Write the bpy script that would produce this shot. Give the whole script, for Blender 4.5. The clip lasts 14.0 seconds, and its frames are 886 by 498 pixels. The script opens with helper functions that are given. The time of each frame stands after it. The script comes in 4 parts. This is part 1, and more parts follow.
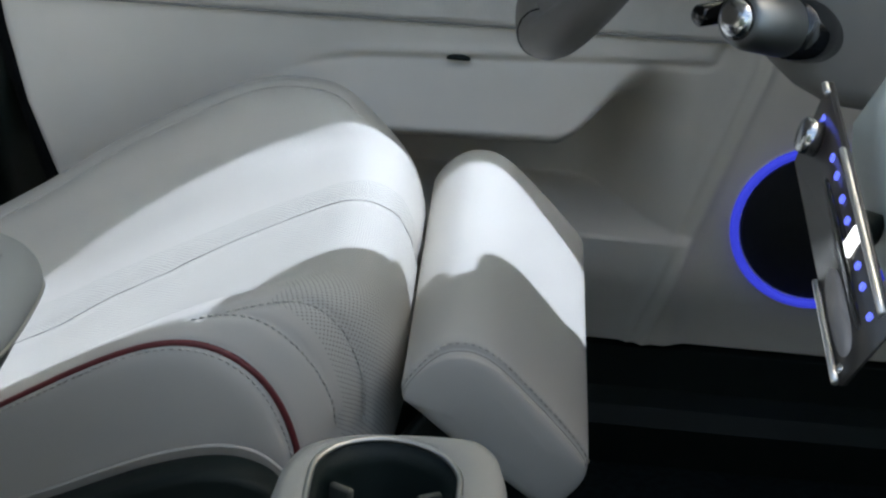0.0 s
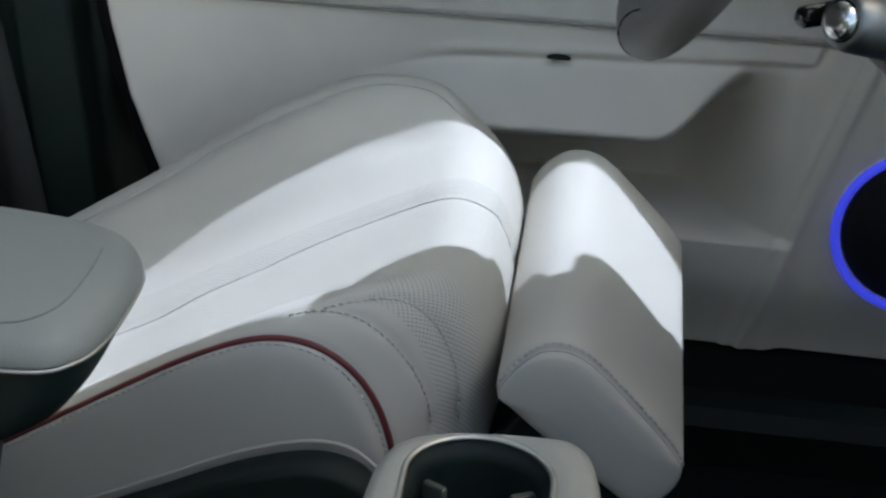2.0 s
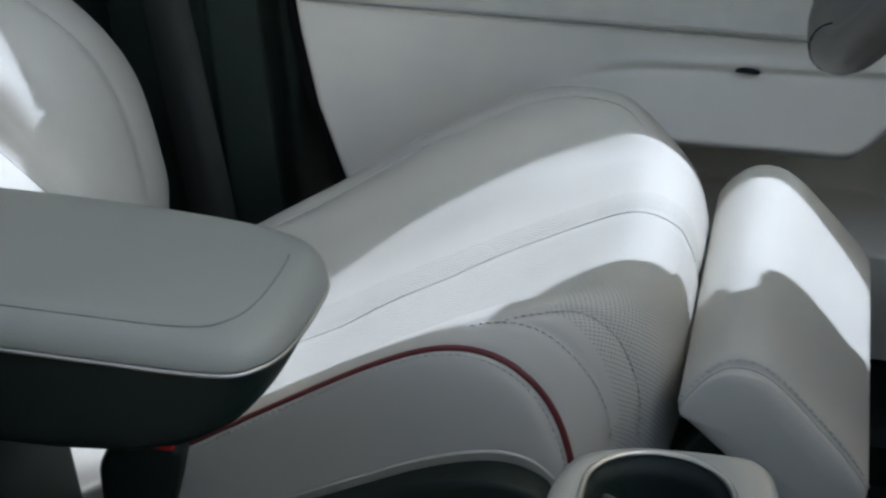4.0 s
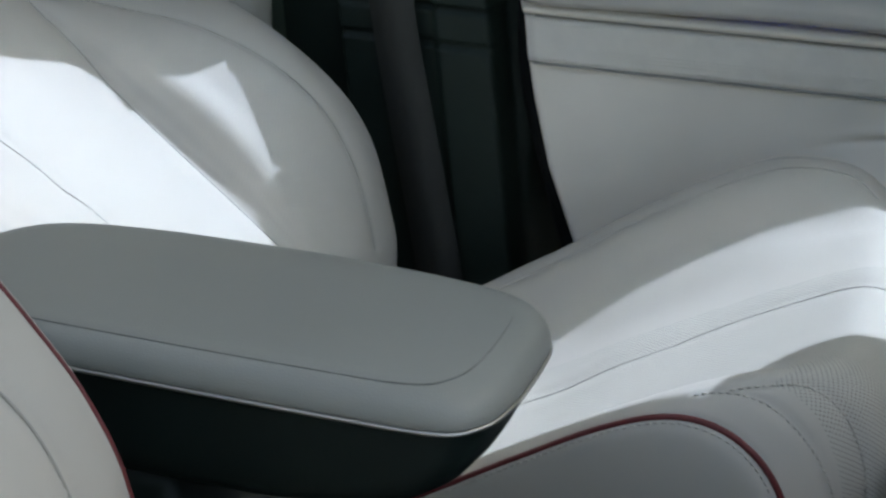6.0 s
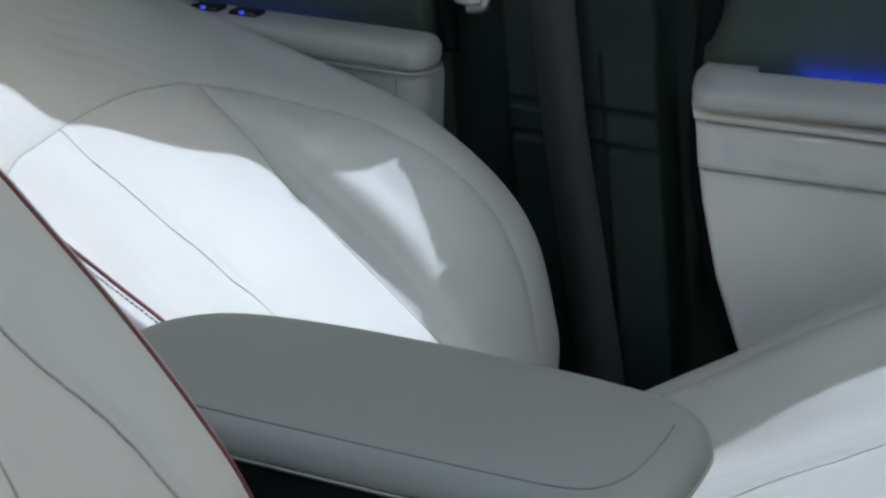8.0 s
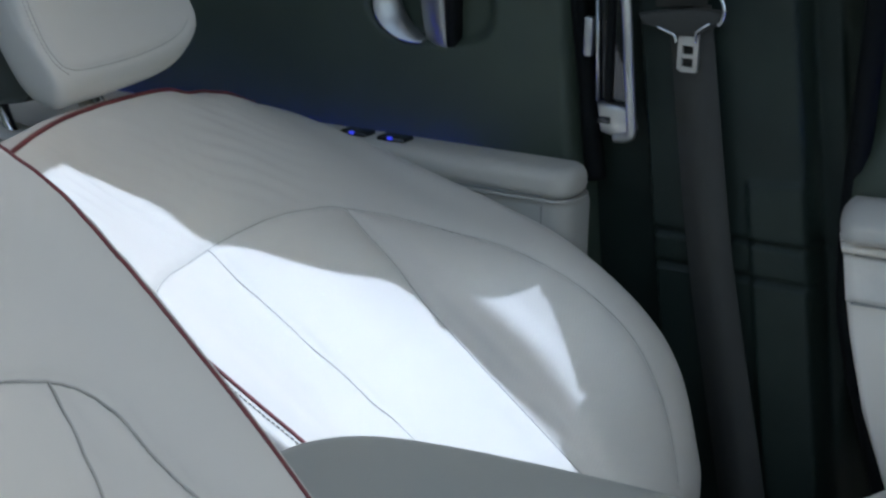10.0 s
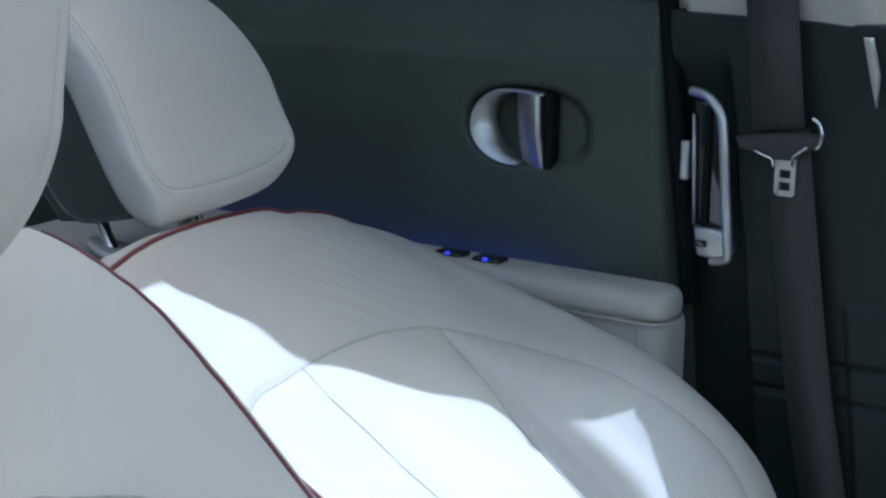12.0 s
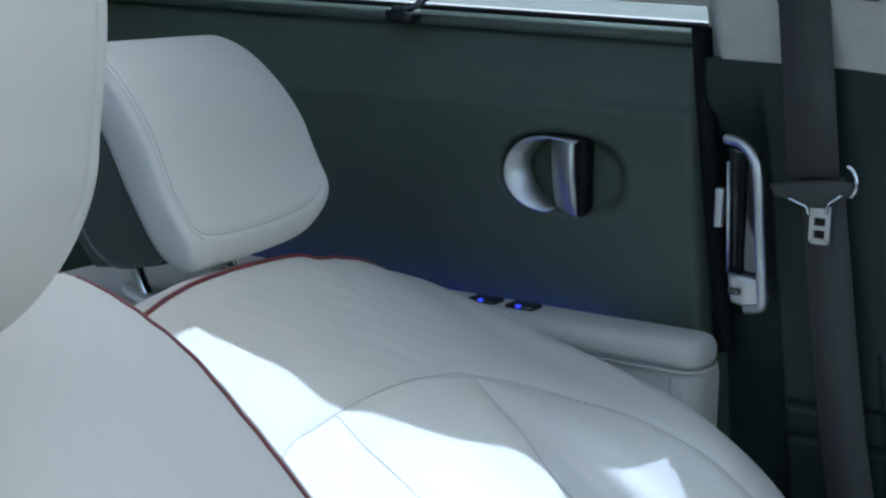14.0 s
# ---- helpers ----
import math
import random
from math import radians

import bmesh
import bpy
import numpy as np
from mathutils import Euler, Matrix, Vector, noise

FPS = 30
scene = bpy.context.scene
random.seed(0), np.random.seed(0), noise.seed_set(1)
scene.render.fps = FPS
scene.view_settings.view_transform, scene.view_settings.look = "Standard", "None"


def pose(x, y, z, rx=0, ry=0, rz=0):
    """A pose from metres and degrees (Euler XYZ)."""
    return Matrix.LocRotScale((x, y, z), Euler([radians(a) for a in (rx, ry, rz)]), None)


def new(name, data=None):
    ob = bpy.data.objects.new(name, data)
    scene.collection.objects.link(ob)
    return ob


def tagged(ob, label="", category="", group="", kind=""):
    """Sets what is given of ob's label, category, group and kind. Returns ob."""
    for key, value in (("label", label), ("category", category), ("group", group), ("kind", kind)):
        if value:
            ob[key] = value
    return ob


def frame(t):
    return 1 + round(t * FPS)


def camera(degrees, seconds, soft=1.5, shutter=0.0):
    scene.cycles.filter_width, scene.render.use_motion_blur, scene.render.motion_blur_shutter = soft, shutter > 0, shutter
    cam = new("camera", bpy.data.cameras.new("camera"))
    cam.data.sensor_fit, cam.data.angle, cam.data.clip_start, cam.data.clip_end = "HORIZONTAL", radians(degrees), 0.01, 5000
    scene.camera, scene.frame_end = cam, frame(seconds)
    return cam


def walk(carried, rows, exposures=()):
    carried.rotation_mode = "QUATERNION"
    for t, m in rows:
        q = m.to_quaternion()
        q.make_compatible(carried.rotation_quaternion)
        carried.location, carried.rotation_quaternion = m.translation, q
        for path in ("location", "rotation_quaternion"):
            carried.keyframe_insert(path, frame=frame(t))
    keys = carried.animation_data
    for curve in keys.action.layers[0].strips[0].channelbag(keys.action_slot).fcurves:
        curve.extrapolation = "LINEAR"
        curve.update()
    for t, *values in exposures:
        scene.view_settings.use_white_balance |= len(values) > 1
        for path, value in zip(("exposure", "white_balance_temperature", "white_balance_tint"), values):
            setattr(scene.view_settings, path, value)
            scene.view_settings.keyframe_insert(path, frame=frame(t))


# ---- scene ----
cam = camera(26.73, 14.0, soft=2.4, shutter=0.5)
EYE = (0.0, -1.0, 1.0)
ROWS = [
    (0.0, 1.356, -25.043, 4.661), (0.5, 1.398, -25.069, 4.655), (1.0, 1.836, -25.113, 4.576), (1.5, 3.084, -25.203, 4.397),
    (2.0, 4.640, -25.302, 4.147), (4.5, 12.751, -25.099, 2.159), (5.0, 14.800, -24.635, 1.889), (5.5, 16.770, -24.084, 1.718),
    (6.0, 18.540, -23.560, 1.480), (6.5, 20.100, -23.007, 1.441), (7.0, 21.640, -22.337, 1.480), (7.5, 22.970, -21.541, 1.440),
    (8.0, 24.060, -20.594, 1.470), (10.5, 29.801, -15.730, 1.190), (11.0, 30.649, -14.620, 1.150), (11.5, 31.352, -13.794, 1.150),
    (12.0, 31.866, -13.156, 1.136), (12.5, 32.342, -12.620, 1.127), (13.0, 32.754, -12.130, 1.119), (13.5, 32.927, -11.815, 1.110),
    (14.0, 32.949, -11.740, 1.110),
]
walk(cam, [(t, pose(*EYE, 0, 0, yaw) @ pose(0, 0, 0, 90 + pitch, 0, 0) @ pose(0, 0, 0, 0, 0, roll)) for t, yaw, pitch, roll in ROWS],
     [(0.0, 1.57, 7200, 3), (5.0, 1.44, 7150, 2), (8.0, 1.30, 7000, 1), (11.0, 1.55, 6350, 2), (14.0, 1.78, 6000, -2)])

# ---- world, sun, lights ----
SUN_TO = Vector((0.34, 0.40, 0.85)).normalized()
world = bpy.data.worlds.new("world")
scene.world = world
world.use_nodes = True
wn = world.node_tree
sky = wn.nodes.new("ShaderNodeTexSky")
sky.sky_type, sky.sun_disc = "NISHITA", False
sky.air_density, sky.dust_density, sky.ozone_density = 1.0, 4.0, 0.6
sky.sun_elevation = math.asin(SUN_TO.z)
sky.sun_rotation = math.atan2(SUN_TO.x, SUN_TO.y)
wn.links.new(sky.outputs[0], wn.nodes["Background"].inputs[0])
wn.nodes["Background"].inputs[1].default_value = 0.15
sun = new("sun", bpy.data.lights.new("sun", "SUN"))
sun.data.energy, sun.data.angle, sun.data.color = 2.15, radians(0.4), (0.60, 0.70, 1.0)
sun.matrix_world = SUN_TO.to_track_quat("Z", "Y").to_matrix().to_4x4()


# ---- materials ----
def material(name, base, rough=0.5, metal=0.0, var=0.06, scale=9.0, grain=0.0, grain_scale=900.0, tint=None, coat=0.0, spec=0.5):
    m = bpy.data.materials.new(name)
    m.use_nodes = True
    t = m.node_tree
    b = t.nodes["Principled BSDF"]
    b.inputs["Roughness"].default_value, b.inputs["Metallic"].default_value = rough, metal
    b.inputs["Coat Weight"].default_value = coat
    b.inputs["Specular IOR Level"].default_value = spec
    tc = t.nodes.new("ShaderNodeTexCoord")
    n1 = t.nodes.new("ShaderNodeTexNoise")
    n1.inputs["Scale"].default_value, n1.inputs["Detail"].default_value = scale, 5
    t.links.new(tc.outputs["Object"], n1.inputs["Vector"])
    mix = t.nodes.new("ShaderNodeMix")
    mix.data_type = "RGBA"
    lo = tint or tuple(c * (1 - 2 * var) for c in base)
    mix.inputs[6].default_value, mix.inputs[7].default_value = (*lo, 1), (*base, 1)
    ramp = t.nodes.new("ShaderNodeMapRange")
    ramp.inputs[1].default_value, ramp.inputs[2].default_value = 0.35, 0.65
    t.links.new(n1.outputs[0], ramp.inputs[0])
    t.links.new(ramp.outputs[0], mix.inputs[0])
    t.links.new(mix.outputs[2], b.inputs["Base Color"])
    r2 = t.nodes.new("ShaderNodeMapRange")
    r2.inputs[3].default_value, r2.inputs[4].default_value = rough * 0.85, min(1, rough * 1.15)
    t.links.new(n1.outputs[0], r2.inputs[0])
    t.links.new(r2.outputs[0], b.inputs["Roughness"])
    if grain:
        n2 = t.nodes.new("ShaderNodeTexVoronoi")
        n2.inputs["Scale"].default_value = grain_scale
        t.links.new(tc.outputs["Object"], n2.inputs["Vector"])
        bump = t.nodes.new("ShaderNodeBump")
        bump.inputs["Strength"].default_value, bump.inputs["Distance"].default_value = grain, 0.0006
        t.links.new(n2.outputs["Distance"], bump.inputs["Height"])
        t.links.new(bump.outputs[0], b.inputs["Normal"])
    return m


def glowing(name, colour, strength):
    m = bpy.data.materials.new(name)
    m.use_nodes = True
    b = m.node_tree.nodes["Principled BSDF"]
    b.inputs["Base Color"].default_value = (*colour, 1)
    b.inputs["Emission Color"].default_value = (*colour, 1)
    b.inputs["Emission Strength"].default_value = strength
    return m


LEATHER = material("pale grey leather", (0.47, 0.45, 0.405), 0.58, spec=0.22, var=0.025, scale=6, grain=0.10)
PERFORATED = material("perforated pale leather", (0.475, 0.457, 0.41), 0.6, spec=0.2, var=0.025, scale=6, grain=0.25)
FINEPERF = material("finely perforated pale leather", (0.47, 0.45, 0.405), 0.6, spec=0.2, var=0.025, scale=6, grain=0.25)
DARKPLASTIC = material("dark green-black plastic", (0.006, 0.0125, 0.0115), 0.5, spec=0.25, var=0.12, scale=14, grain=0.3, grain_scale=1500)
DARKTRIM = material("charcoal door trim", (0.044, 0.059, 0.040), 0.55, var=0.1, scale=10, grain=0.3, grain_scale=1400)
GREIGE = material("greige door plastic", (0.81, 0.75, 0.655), 0.55, var=0.04, scale=7, grain=0.3, grain_scale=1300)
CHROME = material("satin chrome", (0.72, 0.73, 0.74), 0.18, 1.0, var=0.05, scale=30)
DARKCHROME = material("dark satin metal", (0.24, 0.25, 0.25), 0.42, 1.0, var=0.08, scale=40)
RED = material("dark red piping", (0.135, 0.021, 0.023), 0.5, var=0.12, scale=60)
THREAD = material("pale thread", (0.52, 0.50, 0.44), 0.8, var=0.1, scale=90)
WEBBING = material("charcoal webbing", (0.033, 0.033, 0.028), 0.75, var=0.1, scale=40)
CARPET = material("black carpet", (0.010, 0.018, 0.020), 0.95, spec=0.1, var=0.3, scale=120)
BLACKGLOSS = material("black gloss", (0.008, 0.009, 0.010), 0.12, var=0.1, coat=0.5)
SHELL = material("dark grey headrest shell", (0.052, 0.058, 0.050), 0.5, var=0.08, scale=20)
HEADLINER = material("pale headliner fabric", (0.52, 0.50, 0.46), 0.9, var=0.05, scale=30)
ARMLEATHER = material("mid grey leather", (0.26, 0.267, 0.248), 0.5, var=0.03, scale=6, grain=0.25)
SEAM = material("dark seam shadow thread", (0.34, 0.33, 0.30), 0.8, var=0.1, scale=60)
PAVING = material("pale concrete", (0.24, 0.235, 0.22), 0.9, var=0.12, scale=4)
SATIN = material("satin chrome", (0.52, 0.515, 0.49), 0.42, 1.0, var=0.06, scale=30)
PALECHROME = material("bright brushed chrome", (0.86, 0.86, 0.85), 0.38, 1.0, var=0.03, scale=30)
BLUEDOT = glowing("dim blue symbol", (0.10, 0.14, 0.9), 0.55)
RESTLEATHER = material("warm mid grey leather", (0.38, 0.365, 0.32), 0.55, spec=0.25, var=0.03, scale=6, grain=0.25)
ARMSEAM = material("grey seam thread", (0.23, 0.235, 0.22), 0.8, var=0.1, scale=60)
RUBBER = material("black rubber", (0.005, 0.006, 0.006), 0.8, spec=0.15, var=0.15, scale=40)
REDBUTTON = material("red plastic", (0.55, 0.03, 0.03), 0.35, var=0.08)
FABRIC = material("pale mottled fabric", (0.72, 0.68, 0.61), 0.85, var=0.035, scale=45, grain=0.4, grain_scale=700)
PALETRIM = material("pale pillar fabric", (0.37, 0.35, 0.305), 0.9, var=0.05, scale=50)
DARKPILLAR = material("dark pillar plastic", (0.015, 0.024, 0.019), 0.5, spec=0.25, var=0.12, scale=12, grain=0.3, grain_scale=1400)
SPEAKER = material("black speaker mesh", (0.006, 0.008, 0.009), 0.6, var=0.3, scale=400)
WHEELGREY = material("warm grey leather", (0.125, 0.113, 0.100), 0.5, var=0.05, scale=20, grain=0.3)
COLUMN = material("greige column plastic", (0.19, 0.178, 0.163), 0.55, var=0.06, scale=15, grain=0.3, grain_scale=1300)
MINT = material("pale mint leather", (0.76, 0.84, 0.80), 0.5, var=0.04, scale=8, grain=0.3)
PANELGLOSS = material("smoked gloss", (0.085, 0.080, 0.077), 0.30, var=0.2, scale=12, coat=0.15)
PADGREY = material("grey touch pad", (0.30, 0.29, 0.285), 0.4, var=0.08, scale=20)
BLUE = glowing("blue light ring", (0.05, 0.07, 0.9), 0.21)
DOORGLOW = glowing("bright blue light guide", (0.008, 0.035, 1.0), 7.0)
BLUEGLOW = glowing("blue light guide", (0.010, 0.035, 1.0), 6.0)
WHITEGLOW = glowing("white display", (0.9, 0.93, 1.0), 0.7)
GLASS = bpy.data.materials.new("clear glass")
GLASS.use_nodes = True
gb = GLASS.node_tree.nodes["Principled BSDF"]
gb.inputs["Transmission Weight"].default_value, gb.inputs["Roughness"].default_value, gb.inputs["IOR"].default_value = 1.0, 0.0, 1.05

# tint added to dim sky light through the front side window; sun still passes
TINTED = bpy.data.materials.new("sky-dimming tinted glass")
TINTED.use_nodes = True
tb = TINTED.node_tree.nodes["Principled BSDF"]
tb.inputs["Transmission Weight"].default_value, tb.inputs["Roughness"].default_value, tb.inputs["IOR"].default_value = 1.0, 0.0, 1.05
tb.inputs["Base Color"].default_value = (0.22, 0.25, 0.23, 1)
SMOKED = TINTED.copy()
SMOKED.name = "lightly smoked glass"
SMOKED.node_tree.nodes["Principled BSDF"].inputs["Base Color"].default_value = (0.40, 0.455, 0.44, 1)


def perforate(m, pitch, hole_colour):
    """Adds rows of small punched holes, set by the skin's own metres."""
    t = m.node_tree
    b = t.nodes["Principled BSDF"]
    uv = t.nodes.new("ShaderNodeUVMap")
    uv.uv_map = "metres"
    mp = t.nodes.new("ShaderNodeMapping")
    mp.inputs["Rotation"].default_value = (0, 0, radians(45))
    vo = t.nodes.new("ShaderNodeTexVoronoi")
    vo.voronoi_dimensions = "2D"
    vo.inputs["Scale"].default_value, vo.inputs["Randomness"].default_value = 1 / pitch, 0.0
    t.links.new(uv.outputs[0], mp.inputs[0])
    t.links.new(mp.outputs[0], vo.inputs["Vector"])
    hole = t.nodes.new("ShaderNodeMapRange")
    hole.inputs[1].default_value, hole.inputs[2].default_value, hole.inputs[3].default_value, hole.inputs[4].default_value = 0.16, 0.24, 1.0, 0.0
    t.links.new(vo.outputs["Distance"], hole.inputs[0])
    old = b.inputs["Base Color"].links[0].from_socket
    mix = t.nodes.new("ShaderNodeMix")
    mix.data_type = "RGBA"
    mix.inputs[7].default_value = (*hole_colour, 1)
    t.links.new(hole.outputs[0], mix.inputs[0])
    t.links.new(old, mix.inputs[6])
    t.links.new(mix.outputs[2], b.inputs["Base Color"])


perforate(PERFORATED, 0.0030, (0.18, 0.173, 0.16))
perforate(FINEPERF, 0.0030, (0.42, 0.41, 0.38))


# ---- building helpers ----
def part(name, bm, mat, parent=None, label="", smooth=True):
    me = bpy.data.meshes.new(name)
    bm.normal_update()
    bm.to_mesh(me)
    bm.free()
    for m in (mat if isinstance(mat, (list, tuple)) else [mat]):
        me.materials.append(m)
    if smooth:
        for p in me.polygons:
            p.use_smooth = True
    ob = new(name, me)
    if parent:
        ob.parent = parent
        ob.matrix_parent_inverse = parent.matrix_world.inverted()
    if label:
        ob["label"] = label
    return ob


def thing(name, label, category, at=(0, 0, 0), group="", kind=""):
    e = new(name)
    e.location = at
    bpy.context.view_layer.update()
    return tagged(e, label, category, group, kind)


def box(x0, x1, y0, y1, z0, z1, r=0.0, seg=3):
    bm = bmesh.new()
    bmesh.ops.create_cube(bm, size=1)
    for v in bm.verts:
        v.co = Vector(((x0 + x1) / 2 + v.co.x * (x1 - x0), (y0 + y1) / 2 + v.co.y * (y1 - y0), (z0 + z1) / 2 + v.co.z * (z1 - z0)))
    if r:
        bmesh.ops.bevel(bm, geom=bm.edges[:], offset=r, segments=seg, affect="EDGES", profile=0.5)
    return bm


def spline(pts, n, closed=False):
    """n points along a smooth curve through pts (any dimension)."""
    P = np.array(pts, float)
    k = len(P)
    us = np.linspace(0, k if closed else k - 1, n, endpoint=not closed)
    out = []
    for u in us:
        i = min(int(u), k - 1 if closed else k - 2)
        f = u - i
        g = (lambda j: P[j % k]) if closed else (lambda j: P[min(max(j, 0), k - 1)])
        a, b, c, d = g(i - 1), g(i), g(i + 1), g(i + 2)
        out.append(0.5 * ((2 * b) + (c - a) * f + (2 * a - 5 * b + 4 * c - d) * f * f + (3 * b - a - 3 * c + d) * f ** 3))
    return np.array(out)


def tube(pts, r, sides=8, closed=False, bm=None, flat=1.0):
    """A round rod along pts."""
    bm = bm or bmesh.new()
    pts = [Vector(p) for p in pts]
    n = len(pts)
    rings, up = [], None
    for i, p in enumerate(pts):
        a = pts[(i - 1) % n] if closed or i else p
        b = pts[(i + 1) % n] if closed or i < n - 1 else p
        d = (b - a).normalized()
        if up is None:
            up = Vector((0, 0, 1)) if abs(d.z) < 0.9 else Vector((1, 0, 0))
        side = d.cross(up).normalized()
        up = side.cross(d).normalized()
        rings.append([bm.verts.new(p + (side * math.cos(t) + up * flat * math.sin(t)) * r) for t in (2 * math.pi * j / sides for j in range(sides))])
    for i in range(n if closed else n - 1):
        A, B = rings[i], rings[(i + 1) % n]
        for j in range(sides):
            bm.faces.new((A[j], A[(j + 1) % sides], B[(j + 1) % sides], B[j]))
    if not closed:
        bm.faces.new(rings[0][::-1])
        bm.faces.new(rings[-1])
    return bm


def prism(outline, axis, a, b, r=0.0, seg=2):
    """An outline of (u, v) pairs pushed from a to b along axis 'x', 'y' or 'z', with rounded rims."""
    bm = bmesh.new()
    put = {"x": lambda u, v, w: (w, u, v), "y": lambda u, v, w: (u, w, v), "z": lambda u, v, w: (u, v, w)}[axis]
    A = [bm.verts.new(put(u, v, a)) for u, v in outline]
    B = [bm.verts.new(put(u, v, b)) for u, v in outline]
    n = len(A)
    fa, fb = bm.faces.new(A), bm.faces.new(B[::-1])
    for i in range(n):
        bm.faces.new((A[i], B[i], B[(i + 1) % n], A[(i + 1) % n]))
    bmesh.ops.recalc_face_normals(bm, faces=bm.faces[:])
    if r:
        bmesh.ops.bevel(bm, geom=list({e for f in (fa, fb) for e in f.edges}), offset=r, segments=seg, affect="EDGES", profile=0.5)
    return bm


def rounded(u0, u1, v0, v1, r, n=6):
    out = []
    for cu, cv, a0 in ((u1 - r, v1 - r, 0), (u0 + r, v1 - r, 90), (u0 + r, v0 + r, 180), (u1 - r, v0 + r, 270)):
        out += [(cu + r * math.cos(radians(a0 + 90 * i / n)), cv + r * math.sin(radians(a0 + 90 * i / n))) for i in range(n + 1)]
    return out


class Pad:
    """An upholstered body: closed outlines in the xz plane at several y, joined by a smooth skin.
    s runs along the outline in control points, y across."""

    def __init__(self, sections, ns=200, ny=120):
        self.ys = [s[0] for s in sections]
        C = np.array([s[1] for s in sections], float)
        k, m = C.shape[:2]
        self.m = m
        prof = np.array([spline(C[i], ns, True) for i in range(k)])
        full = np.concatenate([np.repeat(np.array(self.ys)[:, None, None], ns, 1), prof], 2)
        self.grid = np.array([spline(full[:, j], ny) for j in range(ns)]).transpose(1, 0, 2)  # ny, ns, (y, x, z)
        self.ns, self.ny = ns, ny
        self.pts = self.grid[:, :, [1, 0, 2]]

    def at(self, s, y, lift=0.0):
        """The place on the skin."""
        j = s / self.m * self.ns
        j0 = int(math.floor(j))
        f = j - j0
        col = self.pts[:, j0 % self.ns] * (1 - f) + self.pts[:, (j0 + 1) % self.ns] * f
        i = int(np.searchsorted(col[:, 1], y)) - 1
        i = min(max(i, 0), self.ny - 2)
        g = (y - col[i, 1]) / max(1e-9, col[i + 1, 1] - col[i, 1])
        p = col[i] * (1 - g) + col[i + 1] * g
        if lift:
            q = self.pts[i, (j0 + 2) % self.ns] - self.pts[i, (j0 - 2) % self.ns]
            w = self.pts[min(i + 2, self.ny - 1), j0 % self.ns] - self.pts[max(i - 2, 0), j0 % self.ns]
            nrm = np.cross(q, w)
            p = p + lift * nrm / max(1e-9, np.linalg.norm(nrm)) * self.sign
        return p

    sign = 1.0

    def path(self, pairs, n=40, lift=0.0):
        return [self.at(s, y, lift) for s, y in spline(pairs, n)]

    def groove(self, paths, depth=0.0025, width=0.004):
        q = np.gradient(self.pts, axis=1)
        w = np.gradient(self.pts, axis=0)
        nrm = np.cross(q, w)
        nrm /= np.maximum(1e-9, np.linalg.norm(nrm, axis=2))[:, :, None]
        drop = np.zeros(self.pts.shape[:2])
        for path in paths:
            P = np.array(path)
            d = np.full(self.pts.shape[:2], 9.0)
            for p in P:
                d = np.minimum(d, np.linalg.norm(self.pts - p, axis=2))
            drop = np.maximum(drop, np.exp(-(d / width) ** 2))
        self.pts = self.pts - nrm * (drop * depth * self.sign)[:, :, None]

    def mesh(self, zone=None):
        bm = bmesh.new()
        uv = bm.loops.layers.uv.new("metres")
        V = [[bm.verts.new(p) for p in row] for row in self.pts]
        closed = np.concatenate([self.pts, self.pts[:, :1]], 1)
        run = np.concatenate([np.zeros((self.ny, 1)), np.cumsum(np.linalg.norm(np.diff(closed, axis=1), axis=2), axis=1)], 1)
        wide = np.concatenate([np.zeros((1, self.ns)), np.cumsum(np.linalg.norm(np.diff(self.pts, axis=0), axis=2), axis=0)], 0)
        wide = wide - wide[self.ny // 2]
        for i in range(self.ny - 1):
            for j in range(self.ns):
                j1 = (j + 1) % self.ns
                f = bm.faces.new((V[i][j], V[i][j1], V[i + 1][j1], V[i + 1][j]))
                if zone:
                    f.material_index = zone(j / self.ns * self.m, self.pts[i, j, 1])
                for l, (a, b) in zip(f.loops, ((i, j), (i, j + 1), (i + 1, j + 1), (i + 1, j))):
                    l[uv].uv = (run[self.ny // 2, b], wide[a, b % self.ns])
        bm.faces.new(V[0][::-1])
        bm.faces.new(V[-1])
        bmesh.ops.recalc_face_normals(bm, faces=bm.faces[:])
        return bm


def shrink(sec, y, k):
    """An end outline: the same one drawn in towards its middle."""
    P = np.array(sec, float)
    c = P.mean(0)
    return (y, (c + (P - c) * k).tolist())


def stitches(path, r=0.0006, step=0.006, length=0.0036):
    bm = bmesh.new()
    P = np.array(path, float)
    run = np.concatenate([[0], np.cumsum(np.linalg.norm(np.diff(P, axis=0), axis=1))])
    s = 0.0
    while s + length < run[-1]:
        a = [np.interp(s, run, P[:, k]) for k in range(3)]
        b = [np.interp(s + length, run, P[:, k]) for k in range(3)]
        tube([a, b], r, 5, bm=bm)
        s += step
    return bm


